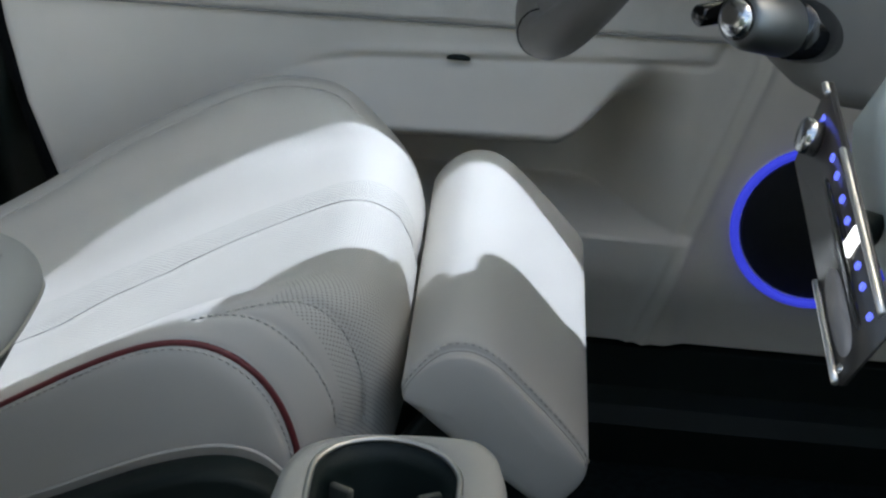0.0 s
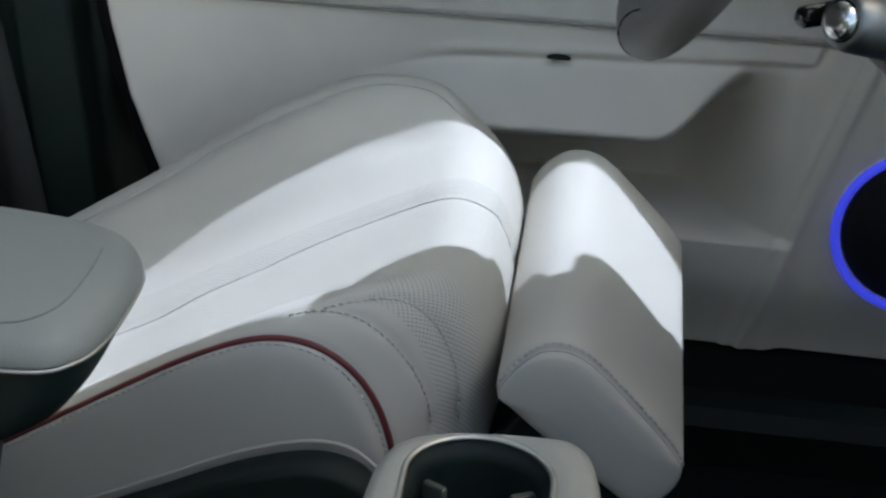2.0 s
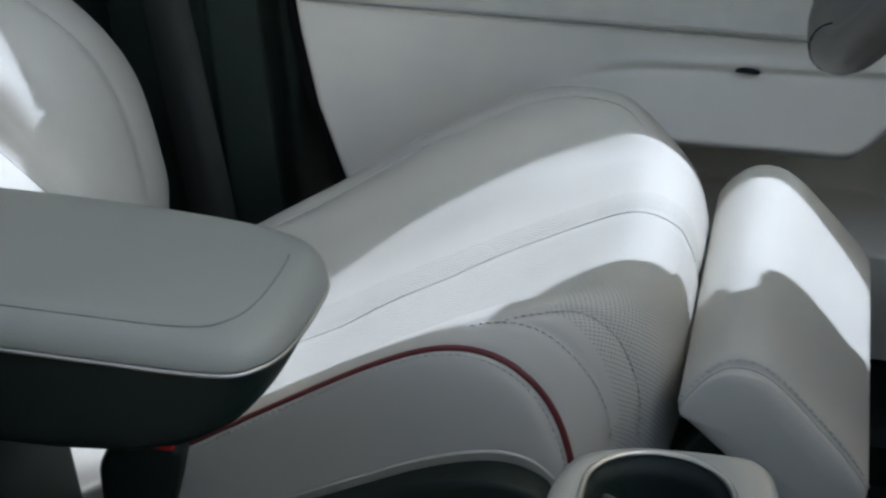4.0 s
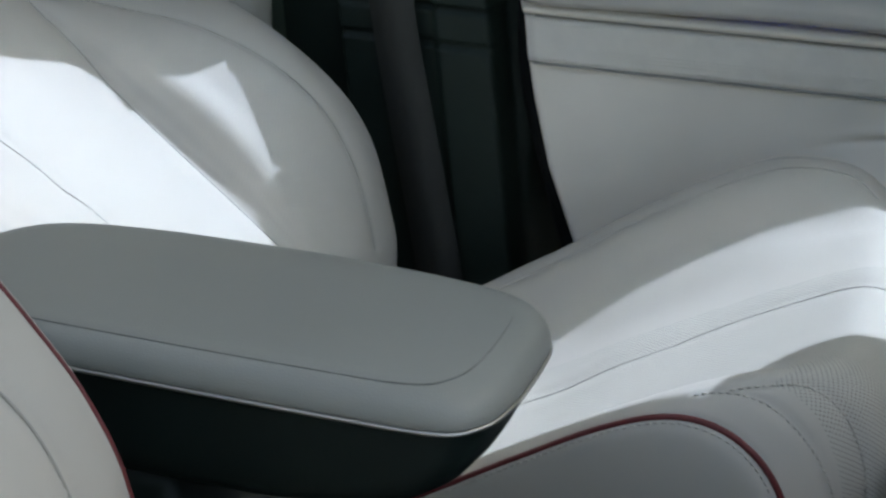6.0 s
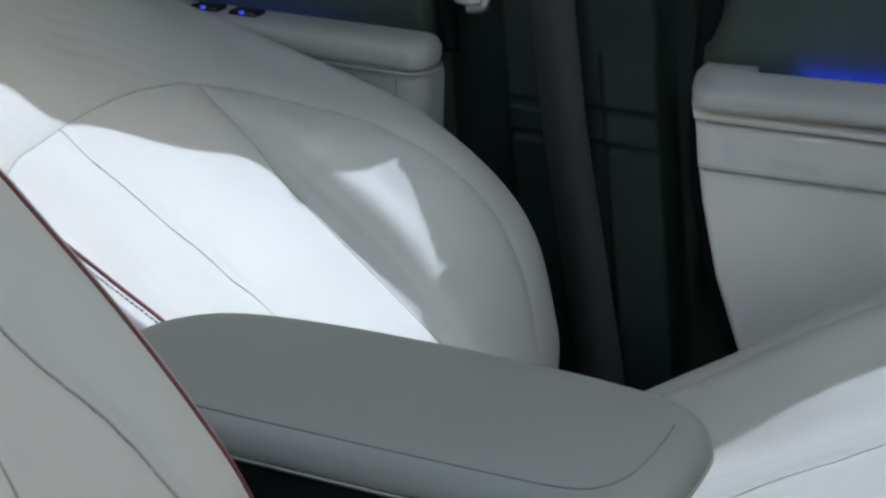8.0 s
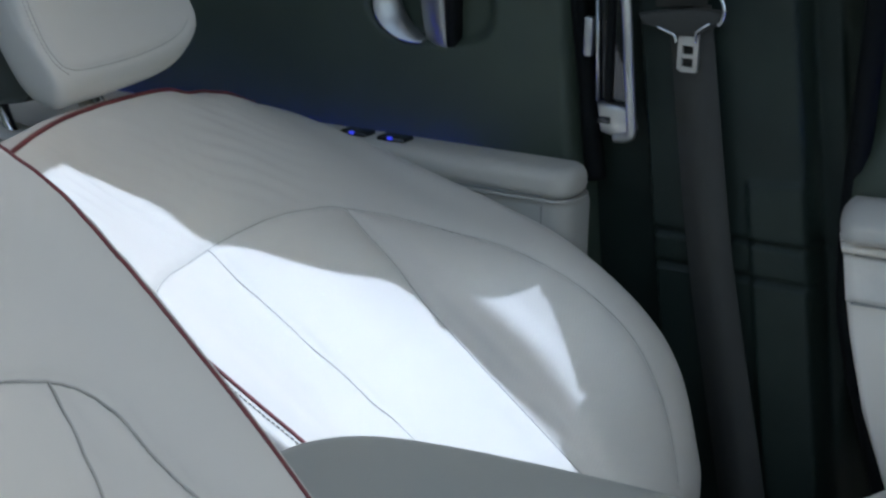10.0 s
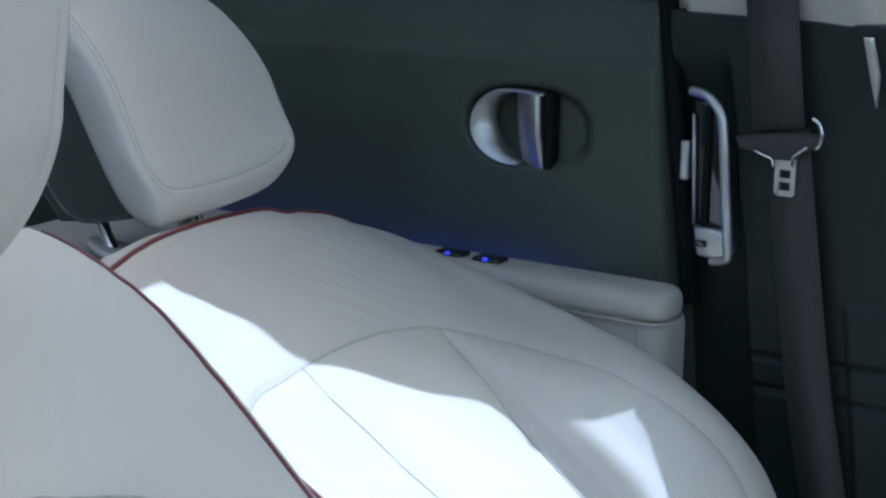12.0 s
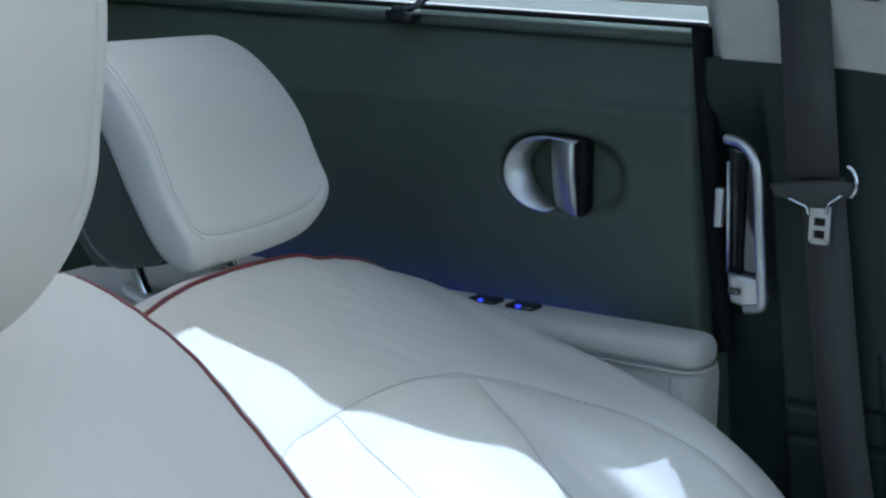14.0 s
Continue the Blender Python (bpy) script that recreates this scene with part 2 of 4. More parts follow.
def relief(xs, zs, depth, thick=0.03, left=None):
    """A moulded panel on the +y side: columns xs, rows zs, its face at y = depth(x, z). left(z): a curved near edge."""
    bm = bmesh.new()
    F, B = [], []
    for z in zs:
        row = [(left(z) + (x - xs[0]) / (xs[-1] - xs[0]) * (xs[-1] - left(z))) if left else x for x in xs]
        ys = [depth(x, z) for x in row]
        F.append([bm.verts.new((x, y, z)) for x, y in zip(row, ys)])
        B.append([bm.verts.new((x, max(ys) + thick, z)) for x in row])
    n, m = len(zs), len(xs)
    for i in range(n - 1):
        for j in range(m - 1):
            bm.faces.new((F[i][j], F[i][j + 1], F[i + 1][j + 1], F[i + 1][j]))
            bm.faces.new((B[i][j], B[i + 1][j], B[i + 1][j + 1], B[i][j + 1]))
    for i in range(n - 1):
        for j in (0, m - 1):
            bm.faces.new((F[i][j], F[i + 1][j], B[i + 1][j], B[i][j]))
    for j in range(m - 1):
        for i in (0, n - 1):
            bm.faces.new((F[i][j], F[i][j + 1], B[i][j + 1], B[i][j]))
    bmesh.ops.recalc_face_normals(bm, faces=bm.faces[:])
    return bm


def step(a, b, v):
    t = min(1, max(0, (v - a) / (b - a)))
    return t * t * (3 - 2 * t)


def grid(a, b, n):
    return [a + (b - a) * i / (n - 1) for i in range(n)]


def ribbon(pts, widths, thick=0.0016, across=(1, 0, 0)):
    """A strap along pts."""
    bm = bmesh.new()
    rows = []
    P = [Vector(p) for p in pts]
    for i, (p, w) in enumerate(zip(P, widths)):
        d = (P[min(i + 1, len(P) - 1)] - P[max(i - 1, 0)]).normalized()
        a = (Vector(across) - d * d.dot(Vector(across))).normalized()
        nrm = a.cross(d).normalized() * thick / 2
        rows.append([bm.verts.new(p - a * w / 2 - nrm), bm.verts.new(p + a * w / 2 - nrm), bm.verts.new(p + a * w / 2 + nrm), bm.verts.new(p - a * w / 2 + nrm)])
    for A, B in zip(rows, rows[1:]):
        for j in range(4):
            bm.faces.new((A[j], A[(j + 1) % 4], B[(j + 1) % 4], B[j]))
    bm.faces.new(rows[0][::-1])
    bm.faces.new(rows[-1])
    bmesh.ops.recalc_face_normals(bm, faces=bm.faces[:])
    return bm


def disc(c, r, depth, axis="y", n=40, bevel=0.0):
    out = [(c[0] + r * math.cos(2 * math.pi * i / n), c[2] + r * math.sin(2 * math.pi * i / n)) for i in range(n)]
    if axis == "z":
        out = [(c[0] + r * math.cos(2 * math.pi * i / n), c[1] + r * math.sin(2 * math.pi * i / n)) for i in range(n)]
        return prism(out, "z", c[2], c[2] + depth, bevel)
    return prism(out, "y", c[1], c[1] + depth, bevel)


def ring(c, r, thick, axis="y", n=72, flat=1.0):
    f = (lambda a: (c[0] + r * math.cos(a), c[1], c[2] + r * math.sin(a))) if axis == "y" else (lambda a: (c[0] + r * math.cos(a), c[1] + r * math.sin(a), c[2]))
    return tube([f(2 * math.pi * i / n) for i in range(n)], thick, 10, True, flat=flat)


# ---- structure ----
tagged(part("floor", box(-1.9, 1.3, -1.10, 0.80, -0.06, 0.0, 0.01), CARPET), "black carpeted cabin floor", "floor", kind="structure")
tagged(part("ground", box(-400, 400, -400, 400, -0.5, -0.42), PAVING), "pale concrete ground outside the car", "ground", kind="structure")
# unseen roof: its edges and notches are cut to admit or stop light
roof_outline = [(-1.95, -1.12), (-1.75, -1.12), (-1.75, 0.42), (-0.92, 0.42), (-0.78, 0.30), (-0.66, 0.10), (-0.64, -0.28), (0.06, -0.28), (0.20, 0.06), (0.33, 0.20), (0.34, 0.28), (0.60, 0.28), (0.60, 0.53), (0.10, 0.55), (-0.30, 0.545), (-0.60, 0.52), (-0.69, 0.525), (-0.705, 0.60), (-1.95, 0.64)]
tagged(part("ceiling", prism(roof_outline, "z", 1.40, 1.445, 0.01), HEADLINER, smooth=False), "unseen pale roof lining cut out to shape sun and sky light", "ceiling", kind="structure")
# unseen rear and opposite sides, added to close the cabin and limit side light
tagged(part("wall_rear", box(-1.98, -1.9, -1.10, 0.78, -0.06, 1.40, 0.02), DARKTRIM), "unseen dark wall closing the rear of the cabin", "wall", kind="structure")
tagged(part("wall_passenger_rear", box(-1.9, -1.003, -1.16, -1.10, -0.06, 1.06, 0.02), DARKTRIM), "unseen dark wall closing the opposite rear side", "wall", kind="structure")
tagged(part("wall_passenger_front", prism([(-1.0, -0.06), (0.85, -0.06), (0.85, 0.74), (0.12, 0.74), (0.04, 1.16), (-1.0, 1.16)], "y", -1.16, -1.10, 0.01), DARKTRIM), "unseen dark wall stepped to steer side light", "wall", kind="structure")
tagged(part("light_band_passenger_side", box(-1.9, 0.30, -1.15, -1.10, 1.22, 1.40, 0.01), HEADLINER), "unseen pale band that limits side light", "window frame", kind="structure")
tagged(part("light_post_passenger_side", box(-0.95, -0.70, -1.15, -1.10, 0.80, 1.23, 0.01), HEADLINER), "unseen pale post that limits side light", "pillar", kind="structure")
tagged(part("wall_footwell", box(0.85, 0.9, -1.10, 0.80, -0.06, 0.80, 0.01), CARPET), "black footwell bulkhead", "wall", kind="structure")
sill_outline = [(0.66, 0.0), (0.66, 0.045), (0.675, 0.06), (0.70, 0.068), (0.705, 0.112), (0.715, 0.118), (0.78, 0.118), (0.78, 0.0)]
tagged(part("sill", prism(sill_outline, "x", -0.80, 0.84, 0.003), DARKPLASTIC, smooth=False), "black plastic door sill", "sill", kind="structure")


# ---- seats ----
def blend(a, b, f, dz=0.0):
    return [((1 - f) * p[0] + f * q[0], (1 - f) * p[1] + f * q[1] + dz) for p, q in zip(a, b)]


def cushion_sections():
    low = [(-0.07, 0.22), (-0.14, 0.17), (-0.30, 0.11), (-0.50, 0.06), (-0.62, 0.11)]
    near = [(-0.52, 0.196), (-0.401, 0.271), (-0.331, 0.317), (-0.269, 0.355), (-0.216, 0.378), (-0.175, 0.377), (-0.142, 0.351), (-0.12, 0.302), (-0.115, 0.255)]
    mid = [(-0.57, 0.162), (-0.389, 0.245), (-0.30, 0.297), (-0.207, 0.350), (-0.15, 0.380), (-0.105, 0.398), (-0.070, 0.385), (-0.052, 0.340), (-0.050, 0.285)]
    far = [(-0.54, 0.205), (-0.406, 0.300), (-0.326, 0.357), (-0.249, 0.402), (-0.203, 0.419), (-0.147, 0.418), (-0.114, 0.395), (-0.074, 0.350), (-0.060, 0.296)]
    early = [0.72, 0.72, 0.62, 0.42, 0.18, 0.04, 0, 0, 0]

    def side(y):
        """The far bolster swells early at the back of the cushion and late at its front."""
        a = float(np.interp(y, [0.37, 0.43, 0.47, 0.505, 0.54, 0.57], [0, 0.10, 0.45, 0.75, 0.95, 1]))
        b = float(np.interp(y, [0.37, 0.46, 0.505, 0.54, 0.57], [0, 0.02, 0.14, 0.80, 1]))
        f = [a * w + b * (1 - w) for w in early]
        return [((1 - g) * p[0] + g * q[0], (1 - g) * p[1] + g * q[1]) for p, q, g in zip(mid, far, f)] + low
    S = [shrink(near + low, 0.124, 0.5), shrink(near + low, 0.128, 0.90), (0.138, near + low)]
    S += [(0.155, blend(near, mid, 0.25, 0.012) + low), (0.18, blend(near, mid, 0.55, 0.016) + low), (0.21, blend(near, mid, 0.85, 0.010) + low),
          (0.26, mid + low), (0.37, mid + low), (0.43, side(0.43)), (0.47, side(0.47)), (0.505, side(0.505)), (0.54, side(0.54)),
          (0.57, far + low), (0.60, blend(far, mid, 0.1, -0.012) + low), shrink(far + low, 0.618, 0.88), shrink(far + low, 0.622, 0.5)]
    return S


BACK_LOW = [(-1.115, 0.58), (-1.08, 0.50), (-0.90, 0.36), (-0.70, 0.19), (-0.60, 0.13)]
BACK_NEAR = [(-0.60, 0.30), (-0.66, 0.375), (-0.736, 0.424), (-0.783, 0.449), (-0.83, 0.474), (-0.885, 0.503), (-0.936, 0.543), (-0.99, 0.583), (-1.044, 0.618)]
BACK_MID = [(-0.575, 0.235), (-0.651, 0.298), (-0.71, 0.345), (-0.775, 0.395), (-0.83, 0.436), (-0.89, 0.478), (-0.95, 0.525), (-1.02, 0.585), (-1.083, 0.628)]
BACK_FAR = [(-0.59, 0.232), (-0.597, 0.284), (-0.622, 0.364), (-0.669, 0.421), (-0.75, 0.473), (-0.83, 0.500), (-0.911, 0.522), (-0.99, 0.549), (-1.085, 0.578)]
# the other seat stands more upright
OTHER_NEAR = [(-0.452, 0.395), (-0.456, 0.453), (-0.478, 0.503), (-0.510, 0.544), (-0.552, 0.589), (-0.600, 0.634), (-0.655, 0.682), (-0.715, 0.724), (-0.800, 0.750)]


def backrest_sections(other=False):
    near, mid, far, low = BACK_NEAR, BACK_MID, BACK_FAR, BACK_LOW
    if other:
        c, s = math.cos(radians(9)), math.sin(radians(9))
        turn = lambda P, Q, R: [(r[0] + c * (p[0] - q[0]) + s * (p[1] - q[1]), r[1] - s * (p[0] - q[0]) + c * (p[1] - q[1])) for p, q, r in zip(P, Q, R)]
        mid, far = turn(mid, near, OTHER_NEAR), turn(far, near, OTHER_NEAR)
        low = turn(low, [near[8], near[8], near[5], near[2], near[0]], [OTHER_NEAR[k] for k in (8, 8, 5, 2, 0)])
        near = OTHER_NEAR
    def dropped(sec, k):
        w = (0, 0, 0, 0, 0, 0, 0, 0.4, 1.0, 1.6, 0.8, 0, 0, 0)
        return [(x, z - k * v) for (x, z), v in zip(sec, w)]

    k = 0.0 if other else 1.0
    steep = [0.7, 0.8, 0.9, 1, 0.9, 0.4, 0, 0, 0]

    def side(y):
        """From the insert's seam a wall rises to the bolster; towards the shoulder it turns into a soft slope."""
        a = float(np.interp(y, [0.474, 0.485, 0.496, 0.520, 0.545, 0.575], [0.02, 0.25, 0.48, 0.62, 0.82, 1.0]))
        b = float(np.interp(y, [0.45, 0.474, 0.50, 0.54, 0.575], [0.0, 0.06, 0.22, 0.68, 1.0]))
        c = float(np.interp(y, [0.33, 0.38, 0.42, 0.474, 0.520, 0.575], [0.0, 0.06, 0.15, 0.33, 0.54, 0.84]))
        f = [a * w + b * (1 - w) for w in steep[:5]] + [0.4 * a + 0.6 * c, c, c, c]
        return [((1 - g) * p[0] + g * q[0], (1 - g) * p[1] + g * q[1]) for p, q, g in zip(mid, far, f)] + low
    return [shrink(near + low, 0.112, 0.5), shrink(near + low, 0.117, 0.92), (0.128, near + low), (0.16, blend(near, mid, 0.15, 0.006) + low), (0.20, blend(near, mid, 0.5, 0.004) + low),
            (0.25, blend(near, mid, 0.9) + low), (0.32, mid + low), (0.40, dropped(mid + low, 0.004 * k)), (0.445, dropped(side(0.445), 0.004 * k))] + \
           [(y, dropped(side(y), d * k)) for y, d in ((0.474, 0.003), (0.485, 0.003), (0.496, 0.003), (0.520, 0.003), (0.545, 0.005), (0.575, 0.009))] + \
           [(0.61, dropped(blend(far, mid, 0.0, 0.003) + low, 0.014 * k)), shrink(dropped(far + low, 0.014 * k), 0.63, 0.92), shrink(dropped(far + low, 0.014 * k), 0.637, 0.5)]


HEAD_FRONT = [(-1.088, 0.632), (-1.079, 0.656), (-1.104, 0.700), (-1.138, 0.764), (-1.182, 0.812), (-1.222, 0.829), (-1.232, 0.808), (-1.190, 0.755), (-1.152, 0.690), (-1.118, 0.642)]


def headrest_sections():
    f = HEAD_FRONT
    up = lambda k: [(x, z + k * w) for (x, z), w in zip(f, (1, 0.9, 0.4, 0, -0.25, -0.3, -0.2, 0, 0.4, 0.9))]
    S = [shrink(f, 0.246, 0.5), shrink(f, 0.249, 0.84), (0.257, f)]
    for y, dx, k in ((0.28, 0.003, 0.0), (0.35, 0.006, 0.004), (0.42, 0.004, 0.010)):
        S.append((y, [(x + dx, z) for x, z in up(k)]))
    return S + [(0.452, up(0.020)), shrink(up(0.022), 0.464, 0.88), shrink(up(0.024), 0.468, 0.5)]


def head_swell(p):
    """The far side is widest half-way up and narrows towards the lower corner."""
    g = p.pts
    z, y = g[:, :, 2], g[:, :, 1]
    w = np.interp(z, [0.63, 0.645, 0.66, 0.675, 0.69, 0.71, 0.74, 0.78, 0.83], [-0.024, -0.018, -0.010, -0.002, 0.006, 0.012, 0.015, 0.012, 0.005])
    k = np.clip((y - 0.36) / 0.10, 0, 1) ** 1.5
    p.pts = np.stack([g[:, :, 0], y + w * k, z], 2)


def shell_sections():
    f = [(-1.122, 0.640), (-1.150, 0.690), (-1.186, 0.752), (-1.226, 0.800), (-1.252, 0.785), (-1.245, 0.700), (-1.222, 0.645), (-1.190, 0.622), (-1.150, 0.626)]
    return [shrink(f, 0.262, 0.6), shrink(f, 0.265, 0.92), (0.272, f), (0.36, f), (0.425, f), shrink(f, 0.436, 0.92), shrink(f, 0.439, 0.6)]


def legrest_sections():
    a = [(-0.049, 0.339), (-0.035, 0.362), (-0.014, 0.374), (0.013, 0.369), (0.050, 0.337), (0.083, 0.303), (0.090, 0.287), (0.081, 0.268), (0.062, 0.255), (0.010, 0.290), (-0.036, 0.326)]
    b = [(x, z + 0.008) for x, z in a]
    return [shrink(a, 0.160, 0.5), shrink(a, 0.163, 0.90), (0.170, a), (0.20, b), (0.37, b), (0.52, b), (0.55, a), shrink(a, 0.56, 0.92), shrink(a, 0.563, 0.6)]


def moved(bm, place):
    for v in bm.verts:
        v.co = place(v.co)
    bmesh.ops.recalc_face_normals(bm, faces=bm.faces[:])
    return bm


def seat_cushion(root, place):
    p = Pad(cushion_sections(), 240, 150)
    mid = [(0.2, 0.345), (1.05, 0.352), (1.96, 0.36), (2.94, 0.370), (4.13, 0.375), (5.04, 0.374), (5.88, 0.376), (6.79, 0.388), (7.6, 0.40)]
    top = [(0.3, 0.547), (1.05, 0.549), (2.31, 0.552), (3.57, 0.556), (4.62, 0.559), (5.4, 0.552), (6.2, 0.53)]
    one = [(4.05, 0.153), (4.27, 0.155), (4.97, 0.156), (5.95, 0.157), (6.65, 0.161), (7.56, 0.165)]
    two = [(4.5, 0.158), (4.9, 0.166), (5.39, 0.177), (6.09, 0.182), (7.07, 0.186), (7.8, 0.187)]
    pipe = [(0.9, 0.136), (1.96, 0.136), (2.59, 0.136), (3.29, 0.137), (3.99, 0.137), (4.83, 0.137), (5.74, 0.138), (6.44, 0.139), (6.93, 0.139), (7.7, 0.139)]
    inner = [(0.9, 0.1305), (1.96, 0.1305), (2.59, 0.1305), (3.29, 0.1315), (3.99, 0.132), (4.83, 0.132), (5.67, 0.133), (6.44, 0.134), (6.93, 0.1345), (7.6, 0.1345)]
    lines = [p.path(q, 160) for q in (mid, top, one, two)]
    p.groove(lines[:2], 0.0026, 0.014)
    p.groove(lines, 0.0022, 0.0036)
    p.groove([p.path(pipe, 160)], 0.0012, 0.003)
    zone = lambda s, y: 1 if 0.185 < y < 0.402 and s < 8.5 or (0.166 < y <= 0.185 and 4.9 < s < 8.5) else 0
    cushion = part("cushion", moved(p.mesh(zone), place), [LEATHER, PERFORATED], root, "pale grey leather with a perforated middle")
    part("piping", moved(tube(p.path(pipe, 90, 0.0006), 0.0026), place), RED, cushion, "dark red piping")
    for q, lift in ((one, 0.0008), (two, 0.0008), (inner, 0.0006)):
        part("stitching", moved(stitches(p.path(q, 200, lift), 0.00075, 0.0058, 0.0036), place), THREAD, cushion, "pale grey seam stitches")
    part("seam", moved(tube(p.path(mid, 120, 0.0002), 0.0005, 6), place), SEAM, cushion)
    part("seam", moved(tube(p.path(top, 120, 0.0006), 0.0014, 8), place), LEATHER, cushion)


def seat_back(root, place, other=False):
    p = Pad(backrest_sections(other), 440, 150)
    p.sign = -1.0
    arch = [(0.3, 0.168), (1.75, 0.171), (2.45, 0.172), (3.43, 0.180), (4.3, 0.187), (5.0, 0.194), (5.40, 0.212), (5.68, 0.250), (5.81, 0.292), (5.88, 0.403), (5.76, 0.470), (5.64, 0.500), (5.25, 0.533), (4.41, 0.552), (3.5, 0.570), (2.73, 0.580), (1.54, 0.583), (0.35, 0.577)]
    if other:
        arch = [(a, y + (0.004 if i > 3 else -0.004)) for i, (a, y) in enumerate(arch[:8])] + arch[8:]
    else:
        arch = [(5.20, 0.158), (5.38, 0.165), (5.70, 0.216), (5.89, 0.290), (5.95, 0.372), (5.92, 0.452), (5.79, 0.483), (5.38, 0.521), (4.58, 0.553), (3.98, 0.563), (3.37, 0.573), (2.74, 0.575), (1.97, 0.572), (1.27, 0.573), (0.67, 0.570)]
    edge = [(5.79, 0.483), (5.38, 0.478), (5.0, 0.477), (4.49, 0.477), (3.56, 0.4745), (2.99, 0.473), (2.51, 0.472), (1.81, 0.472), (1.05, 0.473), (0.2, 0.474)]
    middle = [(5.88, 0.286), (5.09, 0.292), (4.2, 0.298), (3.28, 0.305), (2.45, 0.314), (1.2, 0.321), (0.2, 0.324)]
    if other:
        middle = [(5.40, 0.217), (5.1, 0.221), (4.8, 0.226), (4.2, 0.235), (3.3, 0.245), (1.5, 0.255), (0.2, 0.26)]
    e = -0.012 if other else 0.0
    pipe = [(0.6, 0.134 + e), (2.03, 0.136 + e), (3.92, 0.137 + e), (5.95, 0.138 + e), (7.2, 0.137 + e), (7.84, 0.139 + e)]
    over = [(7.84, 0.139), (7.86, 0.18), (7.86, 0.25), (7.88, 0.33), (7.92, 0.40), (8.05, 0.46), (8.10, 0.505), (8.18, 0.55), (8.3, 0.585)]
    p.groove([p.path(q, 170) for q in (arch, edge, middle)], 0.0022, 0.014)
    p.groove([p.path(q, 170) for q in (arch, edge, middle)], 0.0022, 0.0036)
    # faint creases in the shoulder panel
    g = p.pts
    cx, cy, amp = (-0.70, 0.24, 0.0012) if other else (-1.005, 0.33, 0.0020)
    k = np.exp(-((g[:, :, 1] - cy) / 0.13) ** 2) * np.exp(-((g[:, :, 0] - cx) / 0.055) ** 2)
    wave = np.sin((g[:, :, 0] * 0.80 - g[:, :, 1] * 0.55 + 0.004 * np.sin(g[:, :, 1] * 47 + g[:, :, 0] * 31)) * 390)
    patchy = 0.6 + 0.4 * np.sin(g[:, :, 1] * 37 + 1.0) * np.sin(g[:, :, 0] * 61)
    p.pts = g + np.array([0.6, 0, 0.8]) * (amp * wave * patchy * k)[:, :, None]
    zone = lambda s, y: 1 if not other and 0.20 < y < 0.570 and s < 5.62 - 20 * max(0, 0.27 - y) else 0
    back = part("backrest", moved(p.mesh(zone), place), [LEATHER, FINEPERF], root, "pale grey leather with shaped side bolsters")
    part("piping", moved(tube(p.path(pipe, 90, 0.0004), 0.0014 if other else 0.0019), place), RED, back, "dark red piping")
    part("piping", moved(tube(p.path(over, 70, 0.0006), 0.0024), place), RED, back, "dark red piping")
    for q in (arch, edge, middle):
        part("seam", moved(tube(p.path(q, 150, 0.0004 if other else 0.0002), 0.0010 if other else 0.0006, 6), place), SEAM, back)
    strip = [(1.4, 0.130), (2.03, 0.1305), (3.92, 0.1305), (5.0, 0.131)]
    if not other:
        part("stitching", moved(stitches(p.path(strip, 200, 0.0008), 0.0009, 0.005, 0.0032), place), THREAD, back, "pale chain stitches")
    return p


def seat_head(root, place, other=False):
    p = Pad(headrest_sections(), 160, 90)
    p.sign = -1.0
    head_swell(p)
    seam = [(4.4, 0.259), (3.6, 0.259), (2.9, 0.259), (2.1, 0.2585), (1.55, 0.261), (1.28, 0.272), (1.18, 0.30), (1.15, 0.36), (1.2, 0.41), (1.30, 0.440), (1.42, 0.452)]
    row = [(4.4, 0.2535), (3.6, 0.2535), (2.9, 0.2535), (2.1, 0.2535), (1.5, 0.256), (1.15, 0.268)]
    p.groove([p.path(seam, 170)], 0.0012, 0.0028)
    head = part("headrest", moved(p.mesh(), place), LEATHER, root, "pale grey leather head cushion")
    if not other:
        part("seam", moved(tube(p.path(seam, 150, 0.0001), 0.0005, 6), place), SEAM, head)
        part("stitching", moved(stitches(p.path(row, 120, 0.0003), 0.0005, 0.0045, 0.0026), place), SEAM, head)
    q = Pad(shell_sections(), 90, 40)
    shell = part("back_shell", moved(q.mesh(), place), SHELL, head, "dark grey plastic shell")
    part("back_shell", moved(prism([(-1.205, 0.64), (-1.225, 0.70), (-1.25, 0.73), (-1.262, 0.70), (-1.245, 0.64), (-1.222, 0.615), (-1.20, 0.618)], "y", 0.275, 0.45, 0.004), place), SHELL, head)
    if not other:
        rear = spline([(-1.195, 0.40), (-1.198, 0.54), (-1.215, 0.568), (-1.27, 0.572), (-1.36, 0.566), (-1.43, 0.552), (-1.465, 0.515), (-1.468, 0.40)], 40).tolist()
        part("back_panel", moved(prism(rear, "y", 0.17, 0.575, 0.008), place), LEATHER, root, "pale grey padded seat rear")
    for y in (0.30, 0.43):
        rod = spline([(-1.160, y, 0.675), (-1.184, y, 0.640), (-1.193, y, 0.623), (-1.189, y, 0.608), (-1.178, y, 0.588), (-1.158, y, 0.560)], 24)
        part("post", moved(tube(rod, 0.0068, 14), place), CHROME, head, "polished steel headrest post")
        plate = prism([(0.030 * math.cos(k), 0.019 * math.sin(k)) for k in (2 * math.pi * i / 28 for i in range(28))], "z", -0.004, 0.003, 0.0025)
        part("post_guide", moved(moved(plate, lambda c, y=y: Vector((-1.176, y, 0.590)) + Matrix.Rotation(radians(14), 3, "Y") @ c), place), FABRIC, head, "pale plastic post guide")


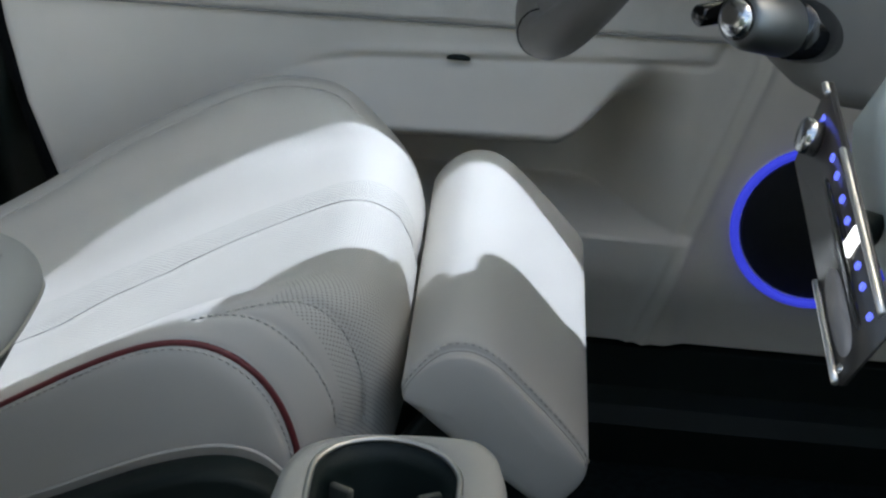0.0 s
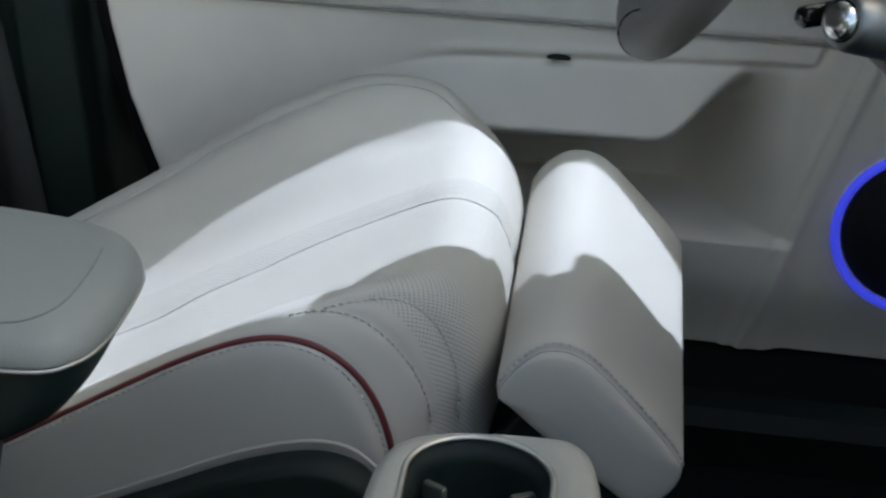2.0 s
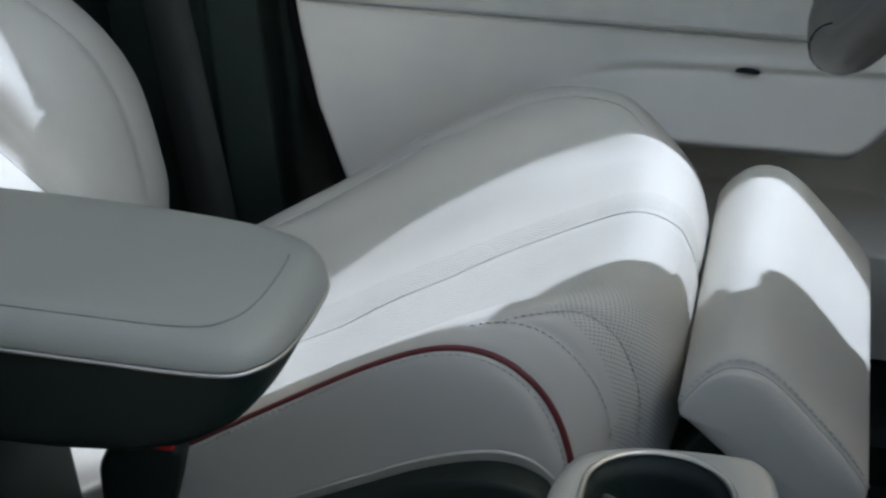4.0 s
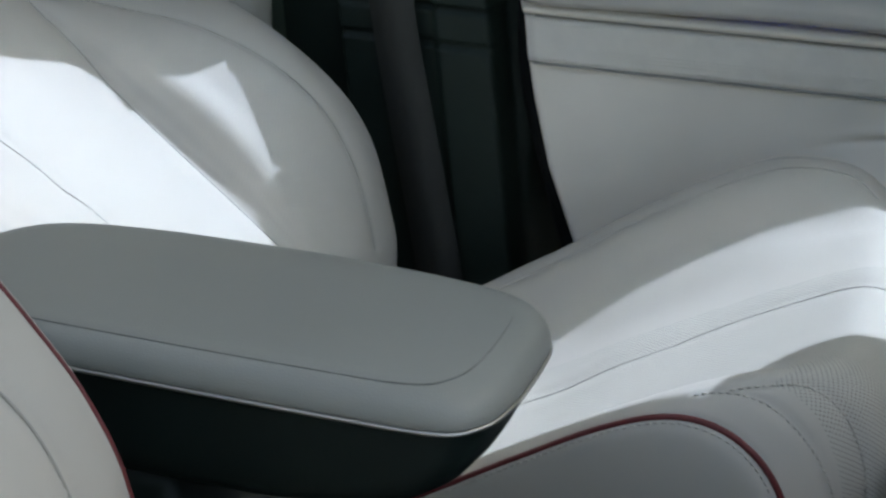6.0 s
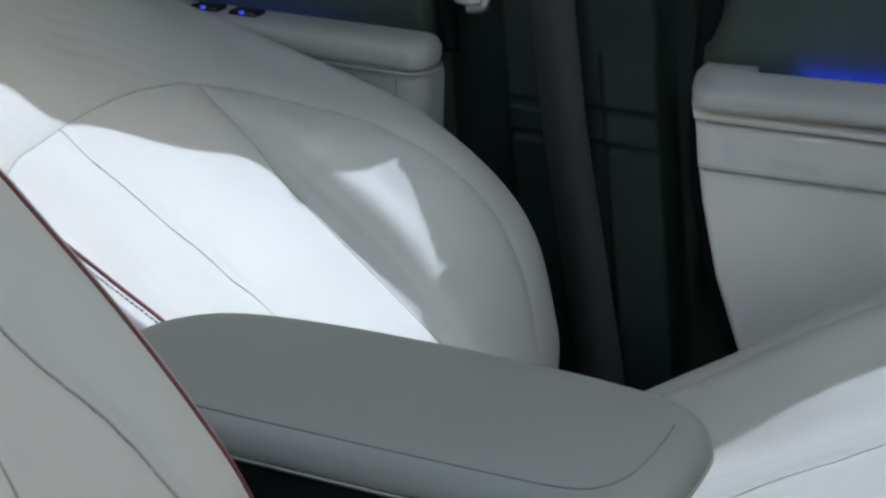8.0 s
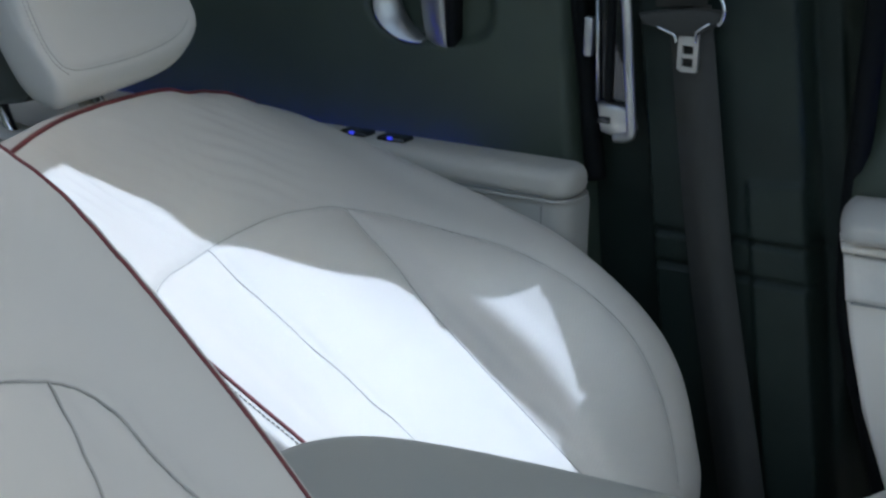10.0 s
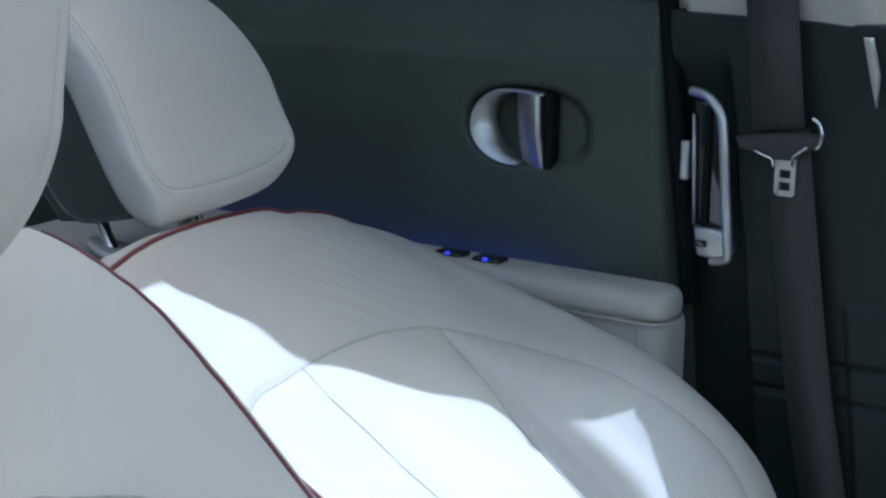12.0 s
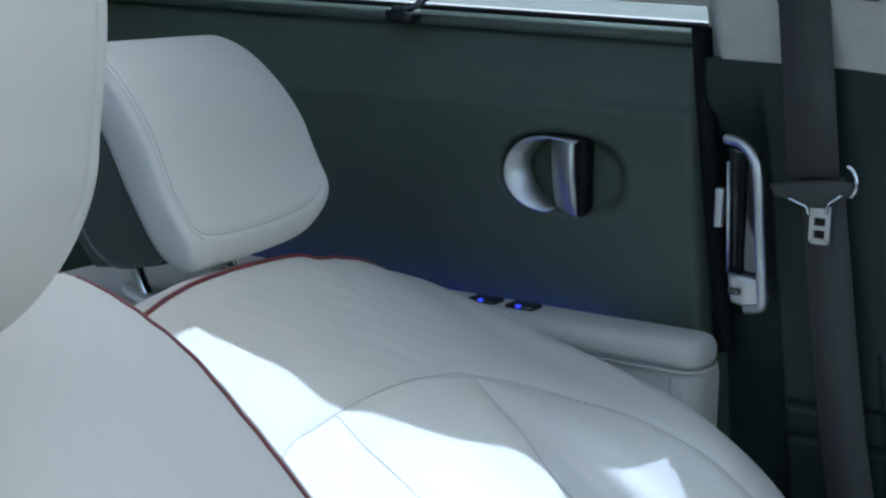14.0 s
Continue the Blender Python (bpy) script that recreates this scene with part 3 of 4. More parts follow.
def seat_leg(root, place):
    p = Pad(legrest_sections(), 150, 90)
    seam = [(0.05, 0.168), (0.66, 0.1675), (1.4, 0.170), (1.98, 0.1715), (2.97, 0.1715), (3.9, 0.171), (4.95, 0.170), (5.8, 0.169)]
    p.groove([p.path(seam, 120)], 0.0014, 0.003)
    leg = part("leg_rest", moved(p.mesh(), place), LEATHER, root, "pale grey leather padded leg rest")
    part("seam", moved(tube(p.path(seam, 100, 0.0001), 0.0006, 6), place), SEAM, leg)
    row = [(s, y + 0.0032) for s, y in seam]
    part("stitching", moved(stitches(p.path(row, 120, 0.0006), 0.0009, 0.0055, 0.0034), place), THREAD, leg)
    part("hinge_arm", moved(prism([(-0.10, 0.19), (-0.03, 0.30), (-0.005, 0.295), (-0.06, 0.17)], "y", 0.21, 0.23, 0.004), place), DARKPLASTIC, leg)
    part("hinge_arm", moved(prism([(-0.10, 0.19), (-0.03, 0.30), (-0.005, 0.295), (-0.06, 0.17)], "y", 0.50, 0.52, 0.004), place), DARKPLASTIC, leg)


def seat_base(root, place):
    arch = [(-0.56, 0.03), (-0.55, 0.14), (-0.46, 0.19), (-0.36, 0.225), (-0.29, 0.258), (-0.225, 0.290), (-0.177, 0.305), (-0.146, 0.303), (-0.125, 0.288), (-0.115, 0.25), (-0.125, 0.03)]
    part("side_shield", moved(prism(spline(arch[:10], 40).tolist() + [arch[10]], "y", 0.085, 0.118, 0.006), place), DARKPLASTIC, root, "dark plastic seat side cover")
    hem = [(x, 0.1200, z + 0.0030) for x, z in spline(arch[1:9], 50)]
    part("hem", moved(tube(hem, 0.0016, 8), place), LEATHER, root, "pale leather hem above the side cover")
    part("base_frame", moved(box(-0.55, -0.13, 0.14, 0.60, 0.03, 0.12, 0.01), place), DARKPLASTIC, root, "dark seat frame")
    for y in (0.17, 0.57):
        part("floor_rail", moved(box(-0.60, -0.06, y - 0.018, y + 0.018, 0.0, 0.035, 0.004), place), DARKPLASTIC, root, "black steel seat rail")


straight = lambda c: Vector(c)
driver_seat = thing("car_seat", "reclined pale grey leather car seat with red piping and leg rest", "car seat", (-0.40, 0.37, 0.0), "front seats")
seat_cushion(driver_seat, straight)
seat_back(driver_seat, straight)
seat_head(driver_seat, straight)
seat_leg(driver_seat, straight)
seat_base(driver_seat, straight)

mirror = lambda c: Vector((c[0], -0.068 - c[1], c[2]))
other_seat = thing("car_seat", "upright pale grey leather car seat with dark red piping", "car seat", (-0.30, -0.43, 0.0), "front seats")
low_mirror = lambda c: Vector((c[0] + 0.13, -0.062 - c[1], c[2] - 0.04 if c[2] > 0.05 else c[2]))
seat_cushion(other_seat, low_mirror)
seat_back(other_seat, mirror, True)
head_turn = Matrix.Rotation(radians(34), 3, "Y")
def head_place(c):
    v = head_turn @ (Vector(c) - Vector((-1.095, c[1], 0.68)))
    # the lower lip tucks down into the backrest
    k = max(0.0, 0.02 - v.z) ** 2 / 0.15
    return Vector((-0.655 + v.x - 1.8 * k, -0.062 - c[1], 0.832 + v.z - 1.3 * k))
seat_head(other_seat, head_place, True)
seat_base(other_seat, low_mirror)

# ---- centre armrest and console ----
arm = thing("console_armrest", "grey leather centre armrest with a chrome line over a dark box", "armrest", (-0.47, 0, 0))
arm_outline = spline([(-0.272, 0.02), (-0.278, 0.052), (-0.300, 0.077), (-0.345, 0.089), (-0.42, 0.095), (-0.50, 0.095), (-0.58, 0.090), (-0.64, 0.078), (-0.672, 0.055), (-0.69, 0.015), (-0.69, -0.05), (-0.672, -0.082), (-0.63, -0.094), (-0.50, -0.096), (-0.38, -0.095), (-0.31, -0.092), (-0.286, -0.078), (-0.274, -0.045)], 72, True).tolist()
def lofted(rings):
    """Closed rings of equal length joined by a skin and capped at both ends."""
    bm = bmesh.new()
    V = [[bm.verts.new(p) for p in r] for r in rings]
    n = len(V[0])
    for A, B in zip(V, V[1:]):
        for i in range(n):
            bm.faces.new((A[i], A[(i + 1) % n], B[(i + 1) % n], B[i]))
    bm.faces.new(V[0][::-1])
    bm.faces.new(V[-1])
    bmesh.ops.recalc_face_normals(bm, faces=bm.faces[:])
    return bm
def arm_ring(d, z):
    """The armrest's outline drawn in by d all round."""
    return [(-0.48 + (x + 0.48) * (1 - d / 0.21), y * (1 - d / 0.095), z) for x, y in arm_outline]
pad_rows = ((0.006, 0.4640), (0.0006, 0.4644), (0.0, 0.4660), (0.0005, 0.4706), (0.0022, 0.4756), (0.0055, 0.4800), (0.0105, 0.4832), (0.0170, 0.4850), (0.0240, 0.4858), (0.060, 0.4862))
pad = part("pad", lofted([arm_ring(d, z) for d, z in pad_rows]), ARMLEATHER, arm, "smooth grey leather")
inset = [(-0.47 + (x + 0.47) * 0.875, y * 0.84) for x, y in arm_outline]
near_side = sorted([q for q in inset if q[1] < 0.035 and q[0] > -0.60], key=lambda q: math.atan2(q[1] - 0.3, q[0] + 0.47))
part("seam", tube([(x, y, 0.4847 + 0.0012 * step(-0.36, -0.30, x)) for x, y in near_side], 0.0006, 6), ARMSEAM, pad)
part("chrome_strip", tube([p for p in arm_ring(0.0004, 0.4628)], 0.0015, 8, True), SATIN, arm, "thin satin chrome line")
def box_ring(z, d):
    """The box under the pad: rounded in plan, its nose drawn back by d."""
    return [(x - 0.004 - d * step(-0.52, -0.30, x), min(y, 0.050) * (1 - 0.03 - 1.1 * d * step(0.0, -0.09, y)), z) for x, y in arm_outline]
part("storage_box", lofted([box_ring(z, d) for z, d in ((0.4635, 0.001), (0.457, 0.003), (0.441, 0.007), (0.428, 0.013), (0.415, 0.023), (0.405, 0.037), (0.397, 0.060), (0.391, 0.095), (0.388, 0.150))]), DARKPLASTIC, arm, "dark green-black plastic box")
part("lower_console", prism([(-0.78, 0.0), (-0.436, 0.0), (-0.450, 0.18), (-0.488, 0.388), (-0.78, 0.388)], "y", -0.08, 0.08, 0.012, 3), DARKPLASTIC, arm, "dark plastic lower console")

console = thing("cup_holder", "grey leather console end with a chrome-rimmed cup holder", "cup holder", (-0.04, -0.1, 0))
CUP = (-0.0455, -0.054, 0.40)
def cup_curve(a, r):
    """A round far end that runs on towards the other seat."""
    return CUP[0] + r * math.cos(a), CUP[1] + r * math.sin(a) - 0.055 * step(0.10, -0.45, math.sin(a))
def cup_block():
    n = 64
    outer = spline([(-0.112, -0.085), (-0.110, -0.050), (-0.098, -0.018), (-0.070, -0.002), (-0.040, 0.003), (-0.005, 0.006), (0.012, 0.002), (0.024, -0.018), (0.029, -0.055), (0.031, -0.12), (0.030, -0.22), (0.010, -0.245), (-0.04, -0.25), (-0.09, -0.245), (-0.110, -0.22), (-0.113, -0.14)], n, True)
    outer = sorted(outer.tolist(), key=lambda p: math.atan2(p[1] - CUP[1], p[0] - CUP[0]))
    bm = bmesh.new()
    rows = []
    for k, z, inner in ((1.02, 0.0, None), (1.02, 0.370, None), (1.0, 0.392, None), (0.955, 0.402, None), (0.86, 0.4055, None), (0, 0.405, 0.0455), (0, 0.400, 0.0435)):
        row = []
        for x, y in outer:
            if inner:
                a = math.atan2(y - CUP[1], x - CUP[0])
                row.append(bm.verts.new((*cup_curve(a, inner), z)))
            else:
                row.append(bm.verts.new((CUP[0] + (x - CUP[0]) * k, CUP[1] + (y - CUP[1]) * k, z)))
        rows.append(row)
    for A, B in zip(rows, rows[1:]):
        for i in range(n):
            bm.faces.new((A[i], A[(i + 1) % n], B[(i + 1) % n], B[i]))
    bmesh.ops.recalc_face_normals(bm, faces=bm.faces[:])
    return bm
part("body", cup_block(), ARMLEATHER, console, "smooth grey leather shell")
part("rim", tube([(*cup_curve(2 * math.pi * i / 72, 0.0448), 0.4045) for i in range(72)], 0.0021, 10, True), SATIN, console, "polished chrome rim")
def cup_well():
    bm = bmesh.new()
    rows = [[bm.verts.new((*cup_curve(2 * math.pi * i / 48, r), z)) for i in range(48)] for r, z in ((0.0445, 0.404), (0.0420, 0.3985), (0.0405, 0.3975), (0.0385, 0.390), (0.0370, 0.33), (0.034, 0.325), (0.001, 0.325))]
    for A, B in zip(rows, rows[1:]):
        for i in range(48):
            bm.faces.new((A[i], B[i], B[(i + 1) % 48], A[(i + 1) % 48]))
    return bm
well = part("well", cup_well(), DARKPLASTIC, console, "dark plastic well")
for a in (28, 152):
    c = Vector((CUP[0] + 0.0315 * math.cos(radians(a)), CUP[1] + 0.0315 * math.sin(radians(a)), 0.384))
    tab = box(-0.009, 0.007, -0.0028, 0.0028, -0.020, 0.003, 0.002)
    part("grip_tab", moved(tab, lambda v, c=c, a=a: c + Matrix.Rotation(radians(a), 3, "Z") @ v), SHELL, well, "dark grey rubber grip tab")

buckle = thing("belt_buckle", "black seat belt buckle with a red release button", "belt buckle", (-0.418, 0.073, 0.0))
housing = spline([(-0.437, 0.19), (-0.446, 0.27), (-0.444, 0.292), (-0.432, 0.307), (-0.405, 0.313), (-0.386, 0.309), (-0.386, 0.29), (-0.396, 0.24), (-0.400, 0.19)], 40).tolist()
part("housing", prism(housing, "y", 0.060, 0.086, 0.007, 3), DARKPLASTIC, buckle)
part("stalk", box(-0.431, -0.405, 0.067, 0.079, 0.0, 0.205, 0.003), DARKPLASTIC, buckle)
part("release_button", box(-0.405, -0.3885, 0.0580, 0.074, 0.3085, 0.3165, 0.003), REDBUTTON, buckle, "bright red release button")

# ---- driver's door ----
front_door = thing("front_door", "greige moulded front door panel with a storage pocket", "car door", (0.2, 0.75, 0.12), kind="structure")
DOOR_EDGE = [(0.12, -0.375), (0.20, -0.405), (0.259, -0.429), (0.326, -0.455), (0.40, -0.474), (0.438, -0.481), (0.50, -0.489), (0.546, -0.484), (0.80, -0.47)]
def door_left(z):
    return float(np.interp(z, [e[0] for e in DOOR_EDGE], [e[1] for e in DOOR_EDGE])) - 0.018
def crease_at(x):
    return 0.409 + 0.062 * (x + 0.04) - 1.9 * max(0, -0.12 - x) ** 2 + 0.9 * max(0, x - 0.200)
def door_depth(x, z):
    c = crease_at(x)
    begin = step(-0.26, -0.12, x)
    # a padded shelf swells out below the crease and rolls over a soft lip into the pocket, which runs out in a hollow
    lip = 0.320 + 0.03 * x + 0.072 * step(0.055, 0.150, x)
    out = 0.048 * begin * step(0.165, 0.06, x) * min(1, max(0, (c - z) / (c - lip)))
    shelf = 0.694 - out
    inside = 0.694 + 0.130 * begin * step(0.195, 0.085, x)
    t = step(lip + 0.032, lip - 0.034, z)
    y = shelf * (1 - t) + inside * t
    low = step(0.250, 0.240, z) * begin * step(0.215, 0.19, x)
    y = y * (1 - low) + 0.684 * low
    y += 0.016 * step(0.21, 0.12, z)
    # bead that runs down beside the pocket
    line = 0.154 + (z - 0.125) * 0.281
    y -= 0.0035 * math.exp(-((x - line) / 0.004) ** 2) + 0.0050 * math.exp(-((x - line - 0.016) / 0.005) ** 2) + 0.006 * step(line - 0.012, line + 0.030, x)
    # fold along the top of the shelf
    k = step(-0.20, -0.12, x) * step(0.250, 0.225, x)
    y += (0.0022 * math.exp(-((z - c) / 0.0040) ** 2) - 0.0028 * math.exp(-((z - c - 0.009) / 0.006) ** 2)) * k
    # rear edge turns away
    y += 0.05 * step(0.022, 0.0, x - door_left(z)) ** 2
    return y
def top_follows(bm):
    return moved(bm, lambda c: Vector((c.x, c.y, c.z + 0.020 * (c.x + 0.48) * min(1, max(0, (c.z - 0.429) / 0.007)))))
panel = part("lower_panel", top_follows(relief(grid(-0.49, 0.84, 380), grid(0.122, 0.436, 190), door_depth, 0.02, door_left)), GREIGE, front_door, "greige plastic with a scooped pocket")
def strip_depth(x, z):
    return 0.690 + 0.05 * step(0.022, 0.0, x - door_left(z)) ** 2
def tilt(bm):
    return moved(bm, lambda c: Vector((c.x, c.y, c.z + 0.020 * (c.x + 0.48))))
strip = part("decor_strip", tilt(relief(grid(-0.49, 0.84, 90), grid(0.4385, 0.484, 8), strip_depth, 0.02, door_left)), FABRIC, front_door, "pale mottled fabric insert")
for z in (0.4375, 0.4865):
    part("trim_line", tilt(tube([(x, strip_depth(x, z) - 0.0004, z) for x in grid(-0.478, 0.84, 60)], 0.0013, 6)), SEAM, front_door)
def bead_depth(x, z):
    return 0.686 - 0.006 * math.cos((z - 0.4935) / 0.006 * 1.5) + 0.05 * step(0.022, 0.0, x - door_left(z)) ** 2
part("moulding", tilt(relief(grid(-0.49, 0.84, 80), grid(0.4885, 0.4995, 10), bead_depth, 0.02, door_left)), GREIGE, front_door)
def pad_depth(x, z):
    return 0.664 + 0.030 * max(0, (z - 0.520) / 0.026) ** 3 + 0.012 * max(0, (0.519 - z) / 0.010) ** 2 + 0.06 * step(0.030, 0.0, x - door_left(z)) ** 2
part("arm_pad", moved(relief(grid(-0.49, 0.84, 80), grid(0.5100, 0.5465, 18), pad_depth, 0.006, door_left), lambda c: Vector((c.x, c.y if c.x < -0.44 else min(c.y, 0.7005), c.z - 0.010 + 0.045 * min(0.25, c.x + 0.48)))), LEATHER, front_door, "pale grey padded leather ledge")
part("upper_panel", relief(grid(-0.49, 0.84, 40), grid(0.505, 0.799, 24), lambda x, z: 0.722 + 0.022 * step(0.54, 0.62, z) - 0.0425 * step(0.68, 0.79, z), 0.02, lambda z: -0.495), DARKTRIM, front_door, "charcoal upper panel")
part("light_guide", tube([(x, 0.7100, 0.5300 + 0.045 * min(0.25, x + 0.48)) for x in grid(-0.40, 0.5, 40)], 0.0030, 8), DOORGLOW, front_door, "blue ambient light guide")
pull = [(-0.04 + 0.0115 * math.cos(radians(a)), 0.4108 + 0.0045 * math.sin(radians(a))) for a in range(0, 181, 12)]
part("slot", prism(pull, "y", 0.687, 0.70, 0.0015), DARKPLASTIC, front_door, "small dark slot")
marks = bmesh.new()
for i in range(78):
    for k in range(3):
        x, z = -0.412 + i * 0.0040, 0.4475 + k * 0.0036
        bmesh.ops.create_cube(marks, size=1, matrix=Matrix.LocRotScale((x, 0.6895, z + 0.020 * (x + 0.48)), None, (0.0019, 0.0008, 0.0018)))
tagged(part("embossing", marks, FABRIC, strip, "rows of small raised marks", smooth=False), kind="stuff")
SPK = (0.326, 0.690, 0.271)
speaker = thing("door_speaker", "round black door speaker ringed with glowing blue light", "speaker", (0.33, 0.69, 0.18))
part("grille", disc((SPK[0], 0.686, SPK[2]), 0.077, 0.02, bevel=0.002), SPEAKER, speaker, "black speaker mesh")
part("light_ring", ring((SPK[0], 0.686, SPK[2]), 0.0825, 0.0046), BLUE, speaker, "glowing blue ring")
part("bezel", ring((SPK[0], 0.689, SPK[2]), 0.0868, 0.0020), GREIGE, speaker)

# ---- rear door ----
rear_door = thing("rear_door", "charcoal rear door panel with a padded grey armrest", "car door", (-1.3, 0.75, 0.12), kind="structure")
def rear_depth(x, z):
    y = 0.722
    crease = 0.757 + 0.02 * (x + 1.0)
    y -= 0.010 * step(crease + 0.004, crease - 0.012, z)
    y += 0.030 * step(crease, 0.84, z)
    # recess round the inner handle
    u, v = (x + 0.961) / 0.079, (z - 0.677) / 0.0445
    r = (abs(u) ** 2.5 + abs(v) ** 2.5) ** 0.4
    y += 0.030 * step(1.03, 0.80, r) * (0.55 + 0.45 * step(-0.92, -1.0, x))
    y += 0.06 * step(-0.815, -0.785, x) ** 2
    return y
def rear_edge(bm):
    return moved(bm, lambda c: Vector((c.x - 0.10 * (c.z - 0.65) * step(-1.0, -0.80, c.x), c.y, c.z)))
part("panel", rear_edge(relief(grid(-1.88, -0.785, 240), grid(0.12, 0.824, 170), rear_depth, 0.02)), DARKTRIM, rear_door, "charcoal moulded panel")
part("window_sill", rear_edge(prism([(0.738, 0.822), (0.742, 0.832), (0.752, 0.837), (0.790, 0.839), (0.790, 0.822)], "x", -1.88, -0.80, 0.002)), DARKTRIM, rear_door)
part("seal", rear_edge(tube([(x, 0.757, 0.839) for x in grid(-1.88, -0.80, 20)], 0.004, 8)), RUBBER, rear_door)
rest = part("armrest", prism(rounded(-1.55, -0.757, 0.634, 0.6985, 0.024), "z", 0.505, 0.538, 0.013, 4), RESTLEATHER, rear_door, "padded grey leather armrest")
part("seam", tube([(x, 0.6335, 0.510) for x in grid(-1.5, -0.785, 12)], 0.0010, 6), ARMSEAM, rest)
lip_line = rounded(-1.55, -0.757, 0.634, 0.6985, 0.024)
part("lip", tube([(-1.15 + (x + 1.15) * 1.001, 0.666 + (y - 0.666) * 1.02, 0.5065) for x, y in lip_line], 0.0016, 8, True), RESTLEATHER, rest, "rolled leather lip")
part("armrest_base", prism(rounded(-1.55, -0.760, 0.6395, 0.712, 0.022), "z", 0.36, 0.505, 0.01, 3), RESTLEATHER, rear_door, "grey leather under the armrest")
for k in range(2):
    part("end_seam", tube([(-0.7745 - 0.014 * k, 0.6400 + 0.0045 * (1 - k), z) for z in grid(0.365, 0.498, 10)], 0.0009, 6), ARMSEAM, rear_door)
part("light_guide", tube([(x, 0.7050, 0.506) for x in grid(-1.5, -0.90, 20)], 0.0026, 8), BLUEGLOW, rear_door, "blue ambient light guide")
for x in (-0.975, -1.022):
    sw = part("window_switch", box(x - 0.017, x + 0.017, 0.652, 0.676, 0.535, 0.5425, 0.003), BLACKGLOSS, rear_door, "black window switch")
    part("switch_light", box(x - 0.003, x + 0.003, 0.6505, 0.655, 0.5395, 0.5430, 0.0010), BLUE, sw, "tiny blue light")
lever = new("door_handle")
lever.parent = rear_door
lever.matrix_parent_inverse = rear_door.matrix_world.inverted()
lever["label"] = "satin chrome inner door handle"
def lever_ring():
    bm = bmesh.new()
    P = spline([(-0.944, 0.714), (-0.975, 0.716), (-1.005, 0.712), (-1.027, 0.694), (-1.033, 0.670), (-1.024, 0.650), (-1.005, 0.637), (-0.985, 0.633), (-0.972, 0.634)], 50)
    rows = []
    for i, (x, z) in enumerate(P):
        f = i / 49
        d = P[min(i + 1, 49)] - P[max(i - 1, 0)]
        nx, nz = -d[1], d[0]
        l = math.hypot(nx, nz)
        nx, nz = nx / l, nz / l
        if (nx * (x + 0.96) + nz * (z - 0.677)) > 0:
            nx, nz = -nx, -nz
        w = 0.004 + 0.020 * math.sin(math.pi * min(1, max(0, (f - 0.15) / 0.8))) ** 1.2
        rows.append([bm.verts.new((x + nx * a, y, z + nz * a)) for a, y in ((0, 0.712), (0.0012, 0.709), (0.003, 0.709), (w, 0.730), (w, 0.734), (0, 0.722))])
    for A, B in zip(rows, rows[1:]):
        for j in range(6):
            bm.faces.new((A[j], A[(j + 1) % 6], B[(j + 1) % 6], B[j]))
    bm.faces.new(rows[0])
    bm.faces.new(rows[-1][::-1])
    bmesh.ops.recalc_face_normals(bm, faces=bm.faces[:])
    return bm
part("handle_ring", lever_ring(), SATIN, lever)
part("handle_blade", moved(relief(grid(-0.979, -0.945, 14), grid(0.632, 0.714, 24), lambda x, z: 0.704 + 0.018 * ((x + 0.945) / 0.034) ** 2 + 0.006 * ((z - 0.68) / 0.04) ** 2, 0.004), lambda c: Vector((c.x + 0.012 * ((c.z - 0.675) / 0.042) * -0.3, c.y, c.z))), SATIN, lever)
part("handle_hub", box(-0.944, -0.932, 0.712, 0.75, 0.632, 0.716, 0.004), RUBBER, lever)
clip = thing("window_shade_clip", "small dark clip on the rear window sill", "clip", (-1.17, 0.74, 0.85))
part("hook", tube(spline([(-1.145, 0.732, 0.856), (-1.152, 0.724, 0.848), (-1.162, 0.718, 0.840), (-1.185, 0.716, 0.838)], 14), 0.004, 8), BLACKGLOSS, clip)
part("pad", box(-1.195, -1.160, 0.714, 0.738, 0.824, 0.838, 0.003), BLACKGLOSS, clip)

# ---- door pillar, belt ----
pillar = thing("pillar_trim", "dark pillar trim with a pale upper cover", "pillar", (-0.65, 0.76, 0.0), kind="structure")
lean = lambda z: -0.125 * (z - 0.50)
def pillar_depth(x, z):
    u = x - lean(z)
    y = 0.752
    top = 0.506 + 0.10 * (u + 0.60) if u > -0.60 else 0.500
    low = 0.432
    y -= 0.034 * step(-0.712, -0.700, u) * step(-0.528, -0.540, u)
    y -= 0.006 * step(-0.600, -0.592, u) * step(-0.528, -0.540, u) * step(top + 0.03, top + 0.024, z)
    for g in (0.470 if u < -0.62 else 0.474, 0.436):
        y += 0.012 * math.exp(-((z - g) / 0.0022) ** 2) * step(-0.712, -0.700, u) * step(-0.520, -0.545, u)
    y += 0.05 * step(-0.505, -0.490, u)
    k = step(0.70, 0.80, z)
    y = y * (1 - k) + 0.712 * k + 0.06 * step(-0.50, -0.46, x)
    return y
part("lower_cover", relief(grid(-0.80, -0.34, 200), grid(0.02, 0.812, 240), pillar_depth, 0.02), DARKPILLAR, pillar, "dark green-black plastic cover")
# real cover below; higher up the unseen front edge is shaped to shadow the backrest
PILLAR_FRONT = [(0.80, -0.585), (0.86, -0.578), (0.874, -0.580), (0.887, -0.595), (0.899, -0.621), (0.909, -0.633), (0.938, -0.641), (1.005, -0.6495), (1.12, -0.662), (1.185, -0.664), (1.218, -0.663), (1.236, -0.681), (1.27, -0.6925), (1.337, -0.695), (1.42, -0.692)]
